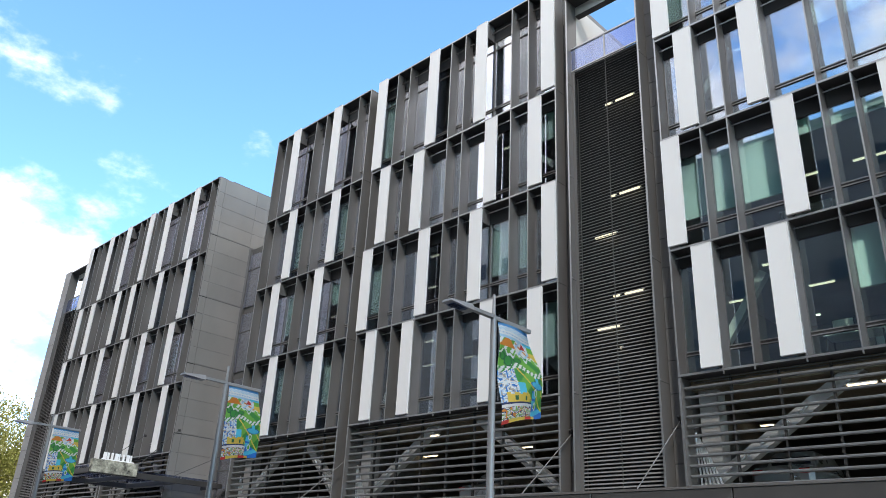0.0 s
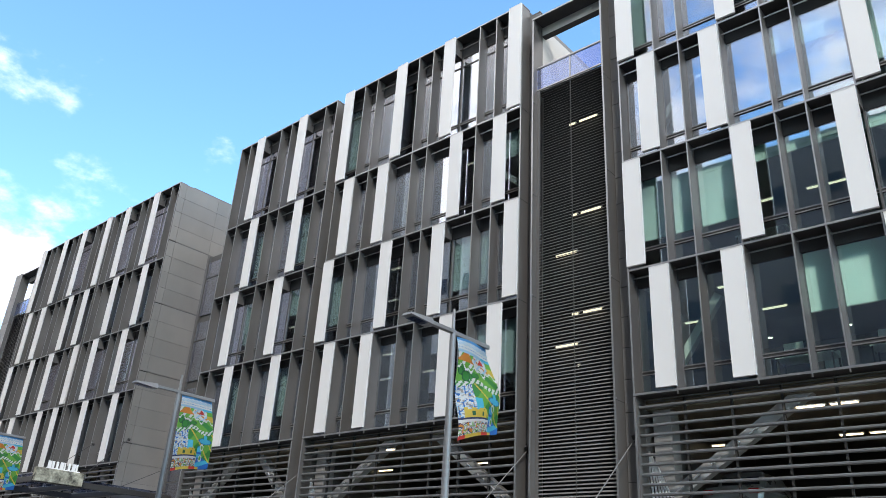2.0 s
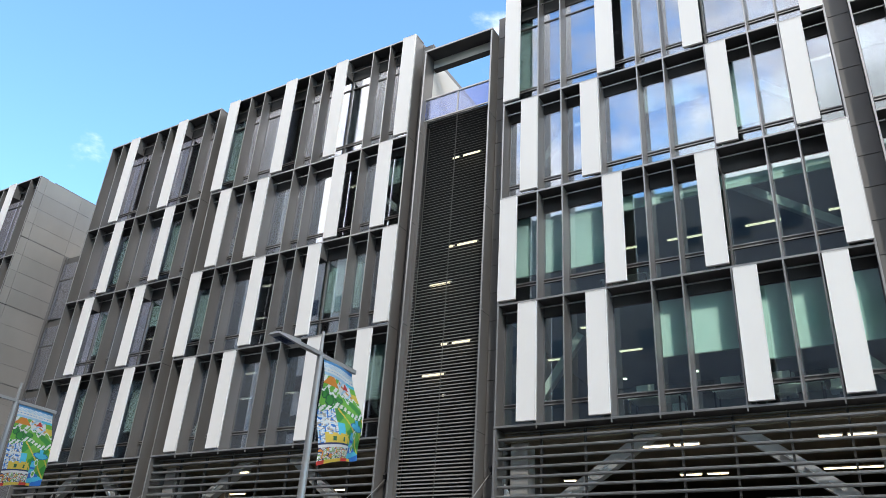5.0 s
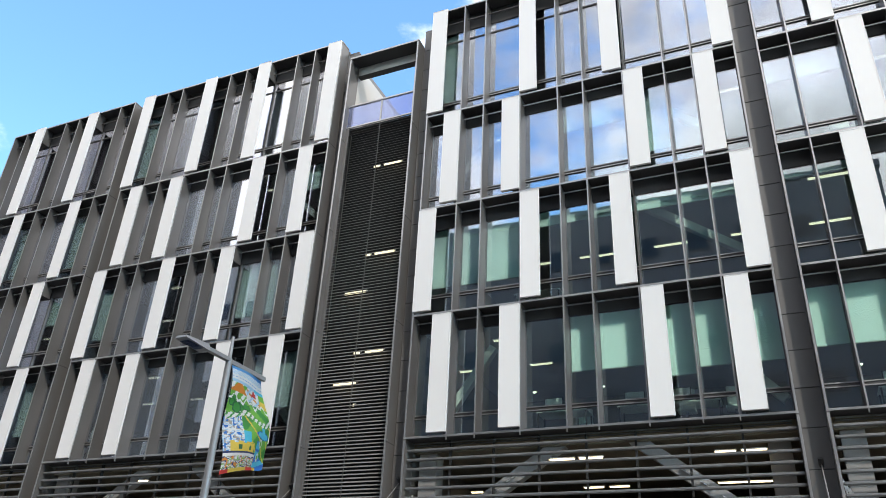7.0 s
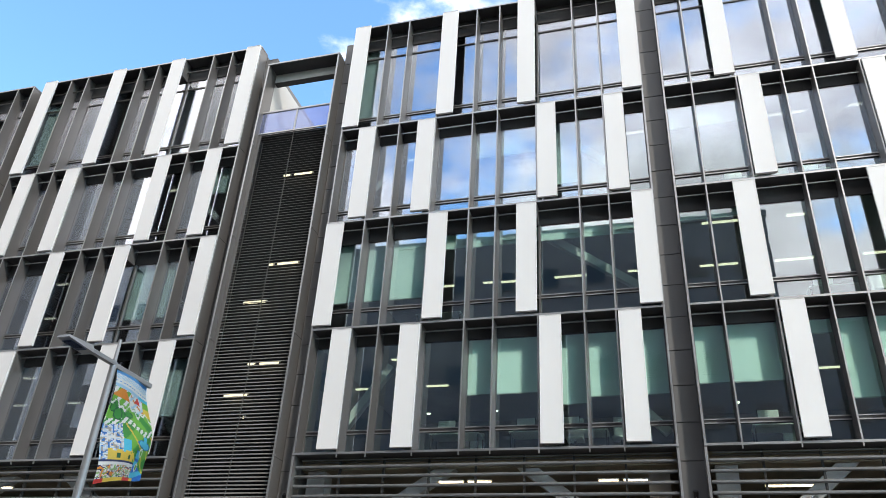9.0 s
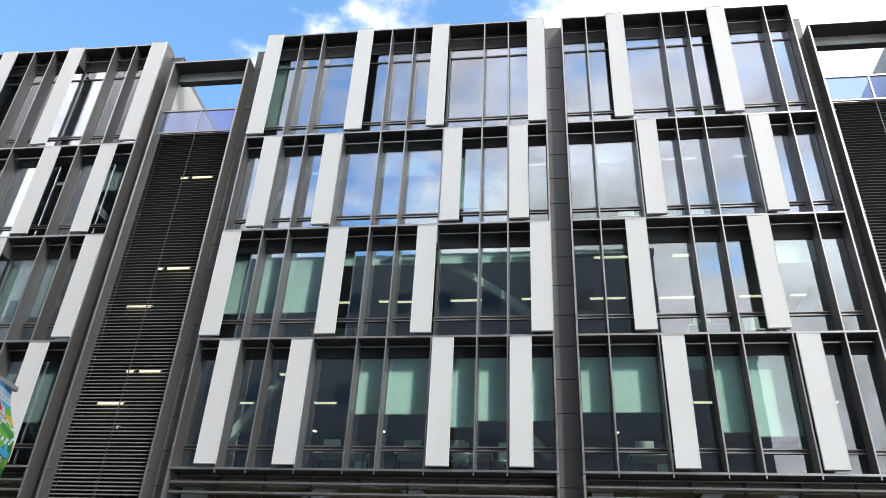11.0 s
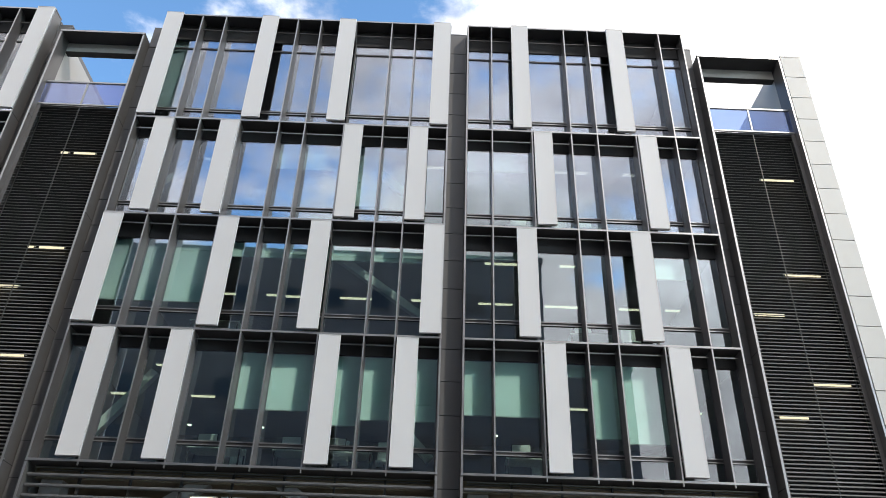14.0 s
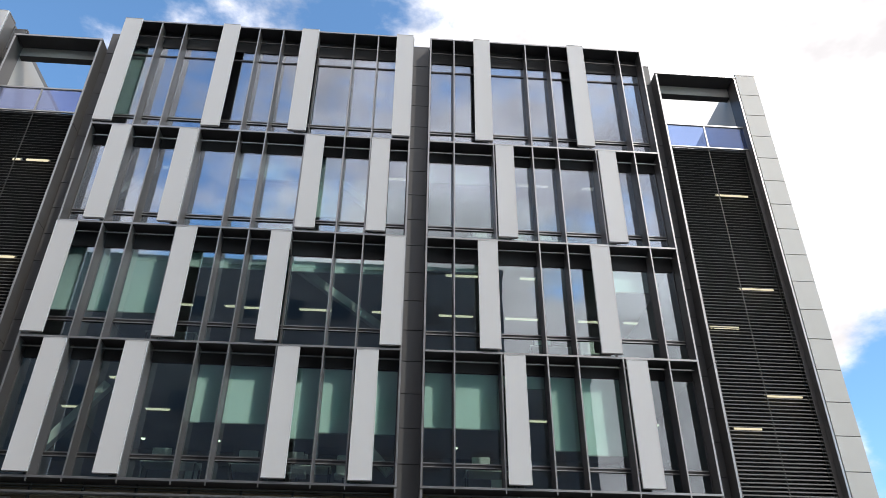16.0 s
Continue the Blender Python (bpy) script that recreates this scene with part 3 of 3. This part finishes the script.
for z0, z1 in zip((0.0, 4.2, 8.3, 12.2, 16.2), (4.2, 8.3, 12.2, 16.2, 20.1)):
    slab("link_floor", 6.0, 6.0, 0.4, M_MULL, link, (0, 0.1, z1 - 0.4))
    for k in range(4):
        slab("window_pane", 1.46, 0.014, z1 - z0 - 0.44, M_GLASS, link, (0.02 + 1.5 * k, 0.03, z0 + 0.02))
        slab("mullion", 0.06, 0.1, z1 - z0, M_MULL, link, (1.5 * k - 0.03, 0, z0))
    slab("transom", 6.0, 0.08, 0.06, M_MULL, link, (0, 0.004, z0 + 2.4))
    slab("link_back_wall", 6.0, 0.1, z1 - z0 - 0.4, M_ROOM, link, (0, 6.0, z0))

# ---- entrance canopy with sign ----
canopy = thing("entrance_canopy", -44.0, 15.1, 5.55, "dark steel and glass entrance canopy hung on rods", "canopy")
for y in (0.0, 2.3, 4.6, 7.0):
    slab("canopy_beam", 6.0, 0.14, 0.22, M_DARKM, canopy, (0, y, 0), 0.01)
for x in (0.0, 5.86):
    slab("canopy_edge_beam", 0.14, 7.1, 0.26, M_DARKM, canopy, (x, 0.02, -0.01), 0.01)
for k in range(4):
    for j in range(3):
        slab("canopy_pane", 1.44, 2.2, 0.02, M_CLEAR, canopy, (0.02 + 1.48 * k, 0.05 + 2.3 * j, 0.34))
        slab("spider_fitting", 0.05, 0.05, 0.14, M_EDGE, canopy, (1.3 + 1.48 * k, 0.2 + 2.3 * j, 0.21))
for a, b in (((5.9, 2.3, 0.5), (3.95, 5.2, 2.95)), ((5.9, 4.1, 0.2), (5.9, 7.0, 1.75)), ((0.2, 2.3, 0.5), (0.4, 5.0, 2.95))):
    part("tie_rod", rod_bm(a, b, 0.017), M_DARKM, canopy)
    part("rod_bracket", rod_bm((b[0], b[1] - 0.08, b[2]), (b[0], b[1] + 0.06, b[2]), 0.08), M_DARKM, canopy)
sign = thing("sign_box", -38.0, 15.15, 5.58, "mottled stone coloured sign box with white letters on top", "sign")
slab("sign_body", 0.3, 2.25, 0.6, M_STONE, sign, (-0.14, 0, 0), 0.01)
for k, (w, h) in enumerate(((0.2, 0.3), (0.14, 0.3), (0.14, 0.3), (0.2, 0.3), (0.1, 0.3), (0.14, 0.3), (0.2, 0.3), (0.12, 0.3))):
    slab("letter_bar", 0.05, w - 0.04, h, M_LETTER, sign, (0.0, 0.5 + 0.19 * k, 0.66))
slab("letter_rail", 0.05, 1.6, 0.06, M_LETTER, sign, (0.0, 0.45, 0.6))

# ---- low canopy edge over the pavement ----
eave = thing("street_canopy", -27.0, 17.6, 3.45, "dark metal canopy edge running along the shopfronts", "canopy")
for k in range(11):
    slab("fascia", 3.76, 0.08, 0.44, M_DARKM, eave, (3.8 * k + 0.01, 0, 0), 0.008)
    slab("canopy_roof", 3.78, 2.7, 0.06, M_FIN, eave, (3.8 * k + 0.01, 0.09, 0.38))
for xa, xb, za in ((-10.66, -10.66, 6.14), (-14.4, -14.4, 6.1), (0.55, 0.55, 6.14), (-25.45, -25.45, 6.1)):
    part("tie_rod", rod_bm((xa + 27.0, 2.88, za - 3.45), (xb + 27.0, 0.3, 0.5), 0.015), M_BLADE, eave)
    part("rod_bracket", rod_bm((xa + 27.0, 2.95, za - 3.5), (xa + 27.0, 2.8, za - 3.32), 0.06), M_DARK, eave)
slab("top_trim", 41.8, 0.1, 0.06, M_FIN, eave, (0, -0.02, 0.445))

# ---- lights inside ----
def strip(x, y, z, length, lamp_group, glow=M_ROOM_LAMP):
    lamp = thing("ceiling_light", x, y, z, "lit white strip light hung under the ceiling", "light", lamp_group)
    slab("diffuser", length, 0.1, 0.035, glow, lamp, (0, 0, -0.035), 0.008)
    slab("housing", length + 0.04, 0.15, 0.03, M_LETTER, lamp, (-0.02, -0.015, 0.001))


ROW4 = ((-10.29, 23.74, 0.62), (-8.13, 21.3, 0.5), (-7.71, 23.74, 0.75), (4.52, 23.7, 0.6), (8.3, 23.7, 0.5))
ROW3 = ((-7.5, 23.97, 0.5), (-5.9, 23.95, 0.42), (-5.24, 24.0, 0.6), (-3.32, 23.97, 1.1), (-0.8, 23.95, 0.7), (1.59, 21.25, 1.04), (1.56, 24.0, 1.2), (3.92, 24.03, 1.17), (6.56, 24.03, 0.8), (4.01, 21.25, 0.5), (8.2, 24.0, 0.5))
ROW2 = ((-8.31, 21.4, 0.4), (-0.48, 21.4, 0.7), (4.04, 21.4, 0.5), (4.78, 21.4, 0.43), (6.47, 21.4, 0.4))
for z, rows in ((10.6, ROW4), (14.5, ROW3), (18.45, ROW2)):
    for x, y, l in rows:
        strip(x, y, z, l, "office ceiling lights")
for x, y, z, l in ((-22.05, 21.1, 10.6, 0.5), (-24.9, 23.8, 10.6, 0.6), (-22.3, 23.8, 10.6, 0.6), (-22.2, 21.3, 14.5, 0.5), (-25.1, 24.0, 14.5, 0.6),
                   (-32.5, 24.0, 14.5, 0.5), (-22.4, 21.5, 18.45, 0.4), (-20.0, 21.4, 18.45, 0.5), (-18.3, 21.4, 18.45, 0.5), (-29.5, 23.9, 14.5, 0.5)):
    strip(x, y, z, l, "office ceiling lights")
PARK = ((-6.18, 20.7, 0.68), (-5.36, 20.7, 0.64), (-6.21, 24.5, 0.62), (-5.4, 24.5, 0.6), (-1.84, 20.75, 0.5), (-1.2, 20.75, 0.6), (-2.18, 24.5, 1.5), (-10.08, 24.6, 0.4), (-21.35, 20.7, 0.73), (-25.0, 24.3, 0.8), (-17.4, 24.3, 0.5), (2.3, 21.5, 1.2), (-28.4, 24.3, 0.6), (-19.8, 24.4, 0.8))
for x, y, l in PARK:
    strip(x, y, 6.65, l, "parking level lights", M_PARK_LAMP)
for x, z in ((-9.2, 10.72), (-6.0, 10.72), (-3.7, 10.72), (2.4, 10.72), (-0.9, 10.72), (-8.6, 10.72)):
    d = thing("downlight", x, 27.0, z, "small round lit downlight in the ceiling", "light", "downlights")
    part("lens", rod_bm((0, 0, -0.03), (0, 0, 0), 0.07), M_SPOT, d)
    part("rim", rod_bm((0, 0, 0.0), (0, 0, 0.02), 0.09), M_LETTER, d)


# ---- desks near the glass ----
def office_chair(x, y, z):
    c = thing("office_chair", x, y, z, "pale office chair standing near the window", "chair", "office chairs")
    slab("seat", 0.48, 0.46, 0.07, M_LETTER, c, (-0.24, -0.23, 0.45), 0.02)
    slab("backrest", 0.44, 0.06, 0.6, M_LETTER, c, (-0.22, 0.2, 0.56), 0.025)
    part("post", rod_bm((0, 0, 0.06), (0, 0, 0.46), 0.03), M_DARKM, c)
    for k in range(5):
        a = k * math.tau / 5
        part("foot", beam_bm((0, 0, 0.06), (0.28 * math.cos(a), 0.28 * math.sin(a), 0.03), 0.04, 0.03), M_DARKM, c)


def desk(x, y, z):
    d = thing("office_desk", x, y, z, "pale office desk standing behind the glass", "desk", "office desks")
    slab("desk_top", 1.5, 0.75, 0.03, M_LETTER, d, (-0.75, 0, 0.72), 0.006)
    for dx in (-0.72, 0.68):
        for dy in (0.04, 0.66):
            slab("leg", 0.04, 0.04, 0.72, M_DARKM, d, (dx, dy, 0))
    m = thing("monitor", x - 0.3, y + 0.3, z + 0.75, "flat computer monitor on a desk", "monitor", "monitors")
    slab("screen", 0.56, 0.03, 0.34, M_OPPW, m, (-0.28, 0, 0.13), 0.005)
    slab("back_shell", 0.52, 0.03, 0.3, M_LETTER, m, (-0.26, -0.032, 0.15), 0.008)
    slab("stand", 0.06, 0.05, 0.16, M_MULL, m, (-0.03, -0.03, 0.0))
    slab("foot", 0.24, 0.18, 0.012, M_MULL, m, (-0.12, -0.08, 0.0))


for k, (x, z) in enumerate(((-3.55, 7.34), (-5.9, 7.34), (-2.3, 7.34), (2.9, 7.34), (4.9, 11.21), (-6.6, 11.21), (3.0, 15.11), (5.2, 15.11))):
    desk(x, 21.0, z)
    office_chair(x + (0.35 if k % 2 else 1.1), 22.2 if k % 2 else 21.1, z)

# ---- cars on the parking level, half seen through the screens ----
def parked_car(x, y, paint, label):
    car = thing("car", x, y, 4.15, label, "car", "parked cars")
    body = box_bm(1.75, 4.2, 0.6, 0.12, None, (-0.875, 0, 0.28))
    part("body", body, paint, car)
    cabin = box_bm(1.5, 2.4, 0.55, 0.0, None, (-0.75, 0.7, 0.86))
    for v in cabin.verts:
        if v.co.z > 1.2:
            v.co.x *= 0.82
            v.co.y += 0.35 if v.co.y < 1.5 else -0.5
    bmesh.ops.bevel(cabin, geom=list(cabin.edges), offset=0.07, segments=2, affect="EDGES")
    part("cabin", cabin, paint, car)
    slab("rear_window", 1.1, 0.02, 0.3, M_OPPW, car, (-0.55, 0.8, 0.93))
    for sx in (-0.8, 0.5):
        slab("tail_light", 0.3, 0.05, 0.14, M_TAIL, car, (sx, -0.02, 0.66), 0.02)
    for wx in (-0.85, 0.65):
        for wy in (0.75, 3.3):
            part("wheel", rod_bm((wx, wy, 0.31), (wx + 0.2, wy, 0.31), 0.31, None, 18), M_BLACK, car)
    return car


parked_car(-8.75, 22.4, M_CARG, "silver grey parked car behind the screen")
parked_car(-3.1, 22.6, M_CARD, "dark parked car behind the screen")
parked_car(-20.2, 22.4, M_CARG, "silver grey parked car behind the screen")

# ---- street lamps with banners ----
INKS = dict(sky=(0.1, 0.36, 0.72), pale=(0.42, 0.66, 0.85), paper=(0.82, 0.84, 0.82), navy=(0.03, 0.05, 0.16), orange=(0.78, 0.3, 0.05),
            red=(0.68, 0.06, 0.05), gold=(0.8, 0.6, 0.1), leaf=(0.2, 0.52, 0.08), green=(0.06, 0.33, 0.07), deep=(0.03, 0.15, 0.07),
            cyan=(0.1, 0.58, 0.78), blue=(0.03, 0.2, 0.62), stone=(0.42, 0.4, 0.36))
M_INKS = [mat("printed_" + k, tuple(0.8 * q for q in c), 0.65, 0, 3, 0.14, 0.03, 40) for k, c in INKS.items()]
INK_AT = {k: i for i, k in enumerate(INKS)}


def in_oval(u, v, cu, cv, ru, rv):
    return ((u - cu) / ru) ** 2 + ((v - cv) / rv) ** 2


def patch_of(u, v, turn, inks):
    """One of several inks, in small curling patches."""
    w = math.sin(33 * u + 21 * v + turn) + math.sin(52 * v - 17 * u + 3 * turn) + 0.6 * math.sin(61 * u + 47 * v)
    return inks[int((w + 2.6) / 5.2 * 11) % len(inks)]


def print_at(u, v):
    """Ink of the printed town view at u across and v down the cloth."""
    wave = 0.012 * math.sin(17 * u + 3) + 0.008 * math.sin(41 * u)
    if v < 0.03:
        return "sky"
    if v < 0.075:
        return "paper" if math.sin(46 * u + 5 * math.sin(60 * v)) > 0.2 else "pale"
    if v < 0.125:
        return "sky" if 0.088 < v < 0.105 and math.sin(75 * u) > 0.1 else "paper"
    if v < 0.15:
        return "pale" if u < 0.7 else "cyan"
    if v < 0.27 + wave:
        if u < 0.42:
            return "orange" if abs(u - 0.2) < 0.06 + (v - 0.15) * 2.2 and v < 0.23 else ("paper" if math.sin(31 * u + 40 * v) > 0.3 else "leaf")
        if abs(u - 0.66) < (v - 0.14) * 1.6 and v < 0.2:
            return "red"
        if u > 0.82:
            return "gold" if v > 0.2 else "leaf"
        return "pale" if math.sin(29 * u + 70 * v) > 0.55 else ("orange" if math.sin(13 * u - 60 * v) > 0.8 else "paper")
    if abs(v - 0.29 - wave * 2) < 0.012:
        return "paper"
    for cu, cv, ru, rv in ((0.2, 0.37, 0.09, 0.06), (0.08, 0.33, 0.06, 0.04), (0.42, 0.34, 0.1, 0.03)):
        d = in_oval(u, v, cu, cv, ru, rv)
        if d < 1:
            return "deep" if d > 0.62 else "green"
    curl = 0.43 + 0.03 * math.sin(9 * u + 1)
    if abs(v - curl) < 0.028:
        return "paper" if math.sin(62 * u + 90 * v) > -0.35 else "green"
    if v < curl:
        return "leaf" if math.sin(11 * u - 30 * v) > -0.2 else "green"
    d = in_oval(u, v, 0.78, 0.575, 0.2, 0.042)
    if d < 1:
        return "cyan" if d < 0.7 else "blue"
    if in_oval(u, v, 0.78, 0.52, 0.05, 0.045) < 1:
        return "cyan"
    for cv in (0.67, 0.83):
        d = in_oval(u, v, 0.7, cv, 0.05, 0.05)
        if d < 1:
            return "paper" if d > 0.35 else "leaf"
    if v > 0.962:
        return "red" if u < 0.12 or 0.45 < u < 0.62 else ("blue" if u > 0.72 else "gold")
    if 0.58 < u < 0.72 and 0.66 < v < 0.82:
        return "blue" if abs(u - 0.65) > (v - 0.64) * 1.3 or 0.74 < v < 0.77 else "cyan"
    if 0.1 < u < 0.52 and 0.69 + 0.02 * (math.sin(44 * u) > 0.2) < v < 0.8:
        return "deep" if math.sin(33 * u) > 0.75 and 0.73 < v < 0.78 else "gold"
    if u < 0.6 and 0.8 <= v < 0.845:
        return "navy" if v < 0.812 else "paper"
    if u < 0.6 and v >= 0.845:
        return patch_of(u, v, 1.3, ("paper", "stone", "leaf", "paper", "orange", "navy"))
    if u < 0.3:
        return patch_of(u, v, 0.4, ("paper", "pale", "paper", "stone", "blue"))
    if v > 0.86 + 0.05 * math.sin(7 * u):
        return "blue" if math.sin(40 * v + 8 * u) > -0.2 else "cyan"
    if u < 0.45 and v > 0.58:
        return "cyan"
    return ("green" if math.sin(13 * u + 19 * v) > 0.1 else "leaf") if math.sin(23 * u - 31 * v) < 0.88 else "gold"


def street_lamp(x, y, billow, label):
    p = thing("street_lamp", x, y, 0.1, label, "street lamp", "street lamps")
    part("base", rod_bm((0, 0, 0), (0, 0, 0.5), 0.13, 0.11, 16), M_POST, p)
    part("pole", rod_bm((0, 0, 0.4), (0, 0, 6.35), 0.085, 0.062, 16), M_POST, p)
    part("pole_top", rod_bm((0, 0, 6.3), (0, 0, 6.83), 0.04, 0.03, 12), M_POST, p)
    arm = part("lamp_arm", beam_bm((0, 0.02, 6.36), (0, -0.95, 6.36), 0.1, 0.07), M_POST, p)
    head = bmesh.new()
    vs = [head.verts.new(v) for v in ((-0.13, -0.7, 6.28), (0.13, -0.7, 6.28), (0.13, -1.35, 6.31), (-0.13, -1.35, 6.31), (-0.08, -0.7, 6.42), (0.08, -0.7, 6.42), (0.1, -1.33, 6.36), (-0.1, -1.33, 6.36))]
    for f in ((0, 1, 2, 3), (4, 5, 6, 7), (0, 1, 5, 4), (1, 2, 6, 5), (2, 3, 7, 6), (3, 0, 4, 7)):
        head.faces.new([vs[i] for i in f])
    bmesh.ops.recalc_face_normals(head, faces=head.faces)
    lh = part("lamp_head", head, M_POST, p)
    slab("lens", 0.18, 0.4, 0.015, M_CLEAR, lh, (-0.09, -1.25, 6.275))
    slab("banner_arm", 0.07, 1.1, 0.09, M_POST, p, (-0.035, 0.05, 6.3), 0.01)
    # the cloth hangs from the arm beside the pole and swells in the wind
    bm = bmesh.new()
    NU, NV = 52, 108
    grid = [[None] * (NU + 1) for _ in range(NV + 1)]
    for j in range(NV + 1):
        v = j / NV
        for i in range(NU + 1):
            u = i / NU
            free = v ** 0.8
            yy = 0.11 + u * 0.98 + billow * 0.55 * u * math.sin(2.1 * v) + 0.05 * v * (1 - u)
            xx = billow * (0.22 * free * math.sin(u * 3.0 + 0.4) + 0.05 * math.sin(9 * v + 4 * u))
            zz = -2.05 * v + (0.12 + 0.3 * billow) * u * v * v + 0.03 * math.sin(5 * u) * v
            grid[j][i] = bm.verts.new((xx, yy, zz))
    for j in range(NV):
        for i in range(NU):
            f = bm.faces.new((grid[j][i], grid[j][i + 1], grid[j + 1][i + 1], grid[j + 1][i]))
            f.smooth = True
            f.material_index = INK_AT[print_at((i + 0.5) / NU, (j + 0.5) / NV)]
    bmesh.ops.solidify(bm, geom=bm.faces, thickness=0.004)
    banner = thing("banner", x, y, 6.4, "colourful printed cloth banner hanging from a lamp post", "banner", "banners")
    cloth = part("cloth", bm, M_INKS[0], banner)
    for ink in M_INKS[1:]:
        cloth.data.materials.append(ink)
    return p


street_lamp(-9.55, 11.0, 1.0, "grey street lamp with a billowing banner")
street_lamp(-19.45, 11.0, 0.45, "grey street lamp with a hanging banner")
street_lamp(-32.15, 11.0, 0.3, "far grey street lamp with a hanging banner")


# ---- tree past the building's end ----
def tree(x, y, h, r, seed):
    rng = random.Random(seed)
    t = thing("tree", x, y, 0.0, "yellow-green leafy street tree past the building", "tree")
    trunk = rod_bm((0, 0, 0), (0.1, 0, h * 0.45), 0.22, 0.14, 10)
    tips = []
    for k in range(9):
        a = k * 2.4
        tip = (math.cos(a) * r * 0.6, math.sin(a) * r * 0.6, h * (0.5 + 0.045 * k))
        rod_bm((0.1, 0, h * (0.3 + 0.015 * k)), tip, 0.08, 0.02, 6, trunk)
        tips.append(Vector(tip))
    part("trunk", trunk, M_BARK, t)
    clumps = [c + Vector((rng.gauss(0, 1), rng.gauss(0, 1), rng.gauss(0, 0.8))) * r * 0.38 for c in tips for _ in range(9)]
    verts, faces = [], []
    for c in clumps:
        for _ in range(260):
            p = c + Vector((rng.gauss(0, 1), rng.gauss(0, 1), rng.gauss(0, 1))) * r * 0.13
            u = Vector((rng.uniform(-1, 1), rng.uniform(-1, 1), rng.uniform(-1, 1))).normalized() * 0.12
            v = u.orthogonal().normalized() * 0.07
            i = len(verts)
            verts += [p - u, p + v, p + u, p - v]
            faces.append((i, i + 1, i + 2, i + 3))
    me = bpy.data.meshes.new("crown")
    me.from_pydata([tuple(v) for v in verts], [], faces)
    me.materials.append(M_LEAF)
    part("crown", me, M_LEAF, t)


tree(-77.5, 23.0, 13.0, 4.6, 4)
tree(-88.0, 22.0, 13.5, 5.0, 9)


# ---- buildings across the street, mirrored in the glass ----
def opposite(x0, x1, h, label, wall=None, ribs=False):
    y = -9.0
    b = thing("street_building", x0, y, 0, label, "building", "buildings across the street")
    slab("wall", x1 - x0, 12.0, h, wall or M_OPP, b, (0, -12.0, 0))
    slab("parapet", x1 - x0 + 0.2, 0.4, 0.5, wall or M_OPP, b, (-0.1, -0.3, h))
    if ribs:
        for k in range(int((x1 - x0) / 4.0)):
            slab("pier", 0.5, 0.25, h, wall, b, (4.0 * k + 0.4, 0.0, 0))
        return b
    n, m = int((x1 - x0) / 3.2), int(h / 3.6)
    for j in range(m):
        for i in range(n):
            xx, zz = (i + 0.5) * (x1 - x0) / n - 0.8, 2.4 + j * 3.6
            if zz + 1.8 > h - 0.8:
                continue
            wdw = slab("window", 1.5, 0.06, 1.55, M_MULL, b, (xx, 0.0, zz))
            slab("pane", 1.38, 0.02, 1.43, M_OPPW, wdw, (0.08, 0.062, 0.08))


opposite(-26.0, 8.0, 32.0, "dark rendered building with square windows across the street")
opposite(8.2, 14.0, 23.5, "lower dark rendered building across the street")
opposite(-200.0, -57.5, 62.0, "tall brown-grey clad building with flat piers across the street", M_OPPB, True)
opposite(-57.0, -30.0, 33.0, "warm grey rendered building across the street", M_OPPL)
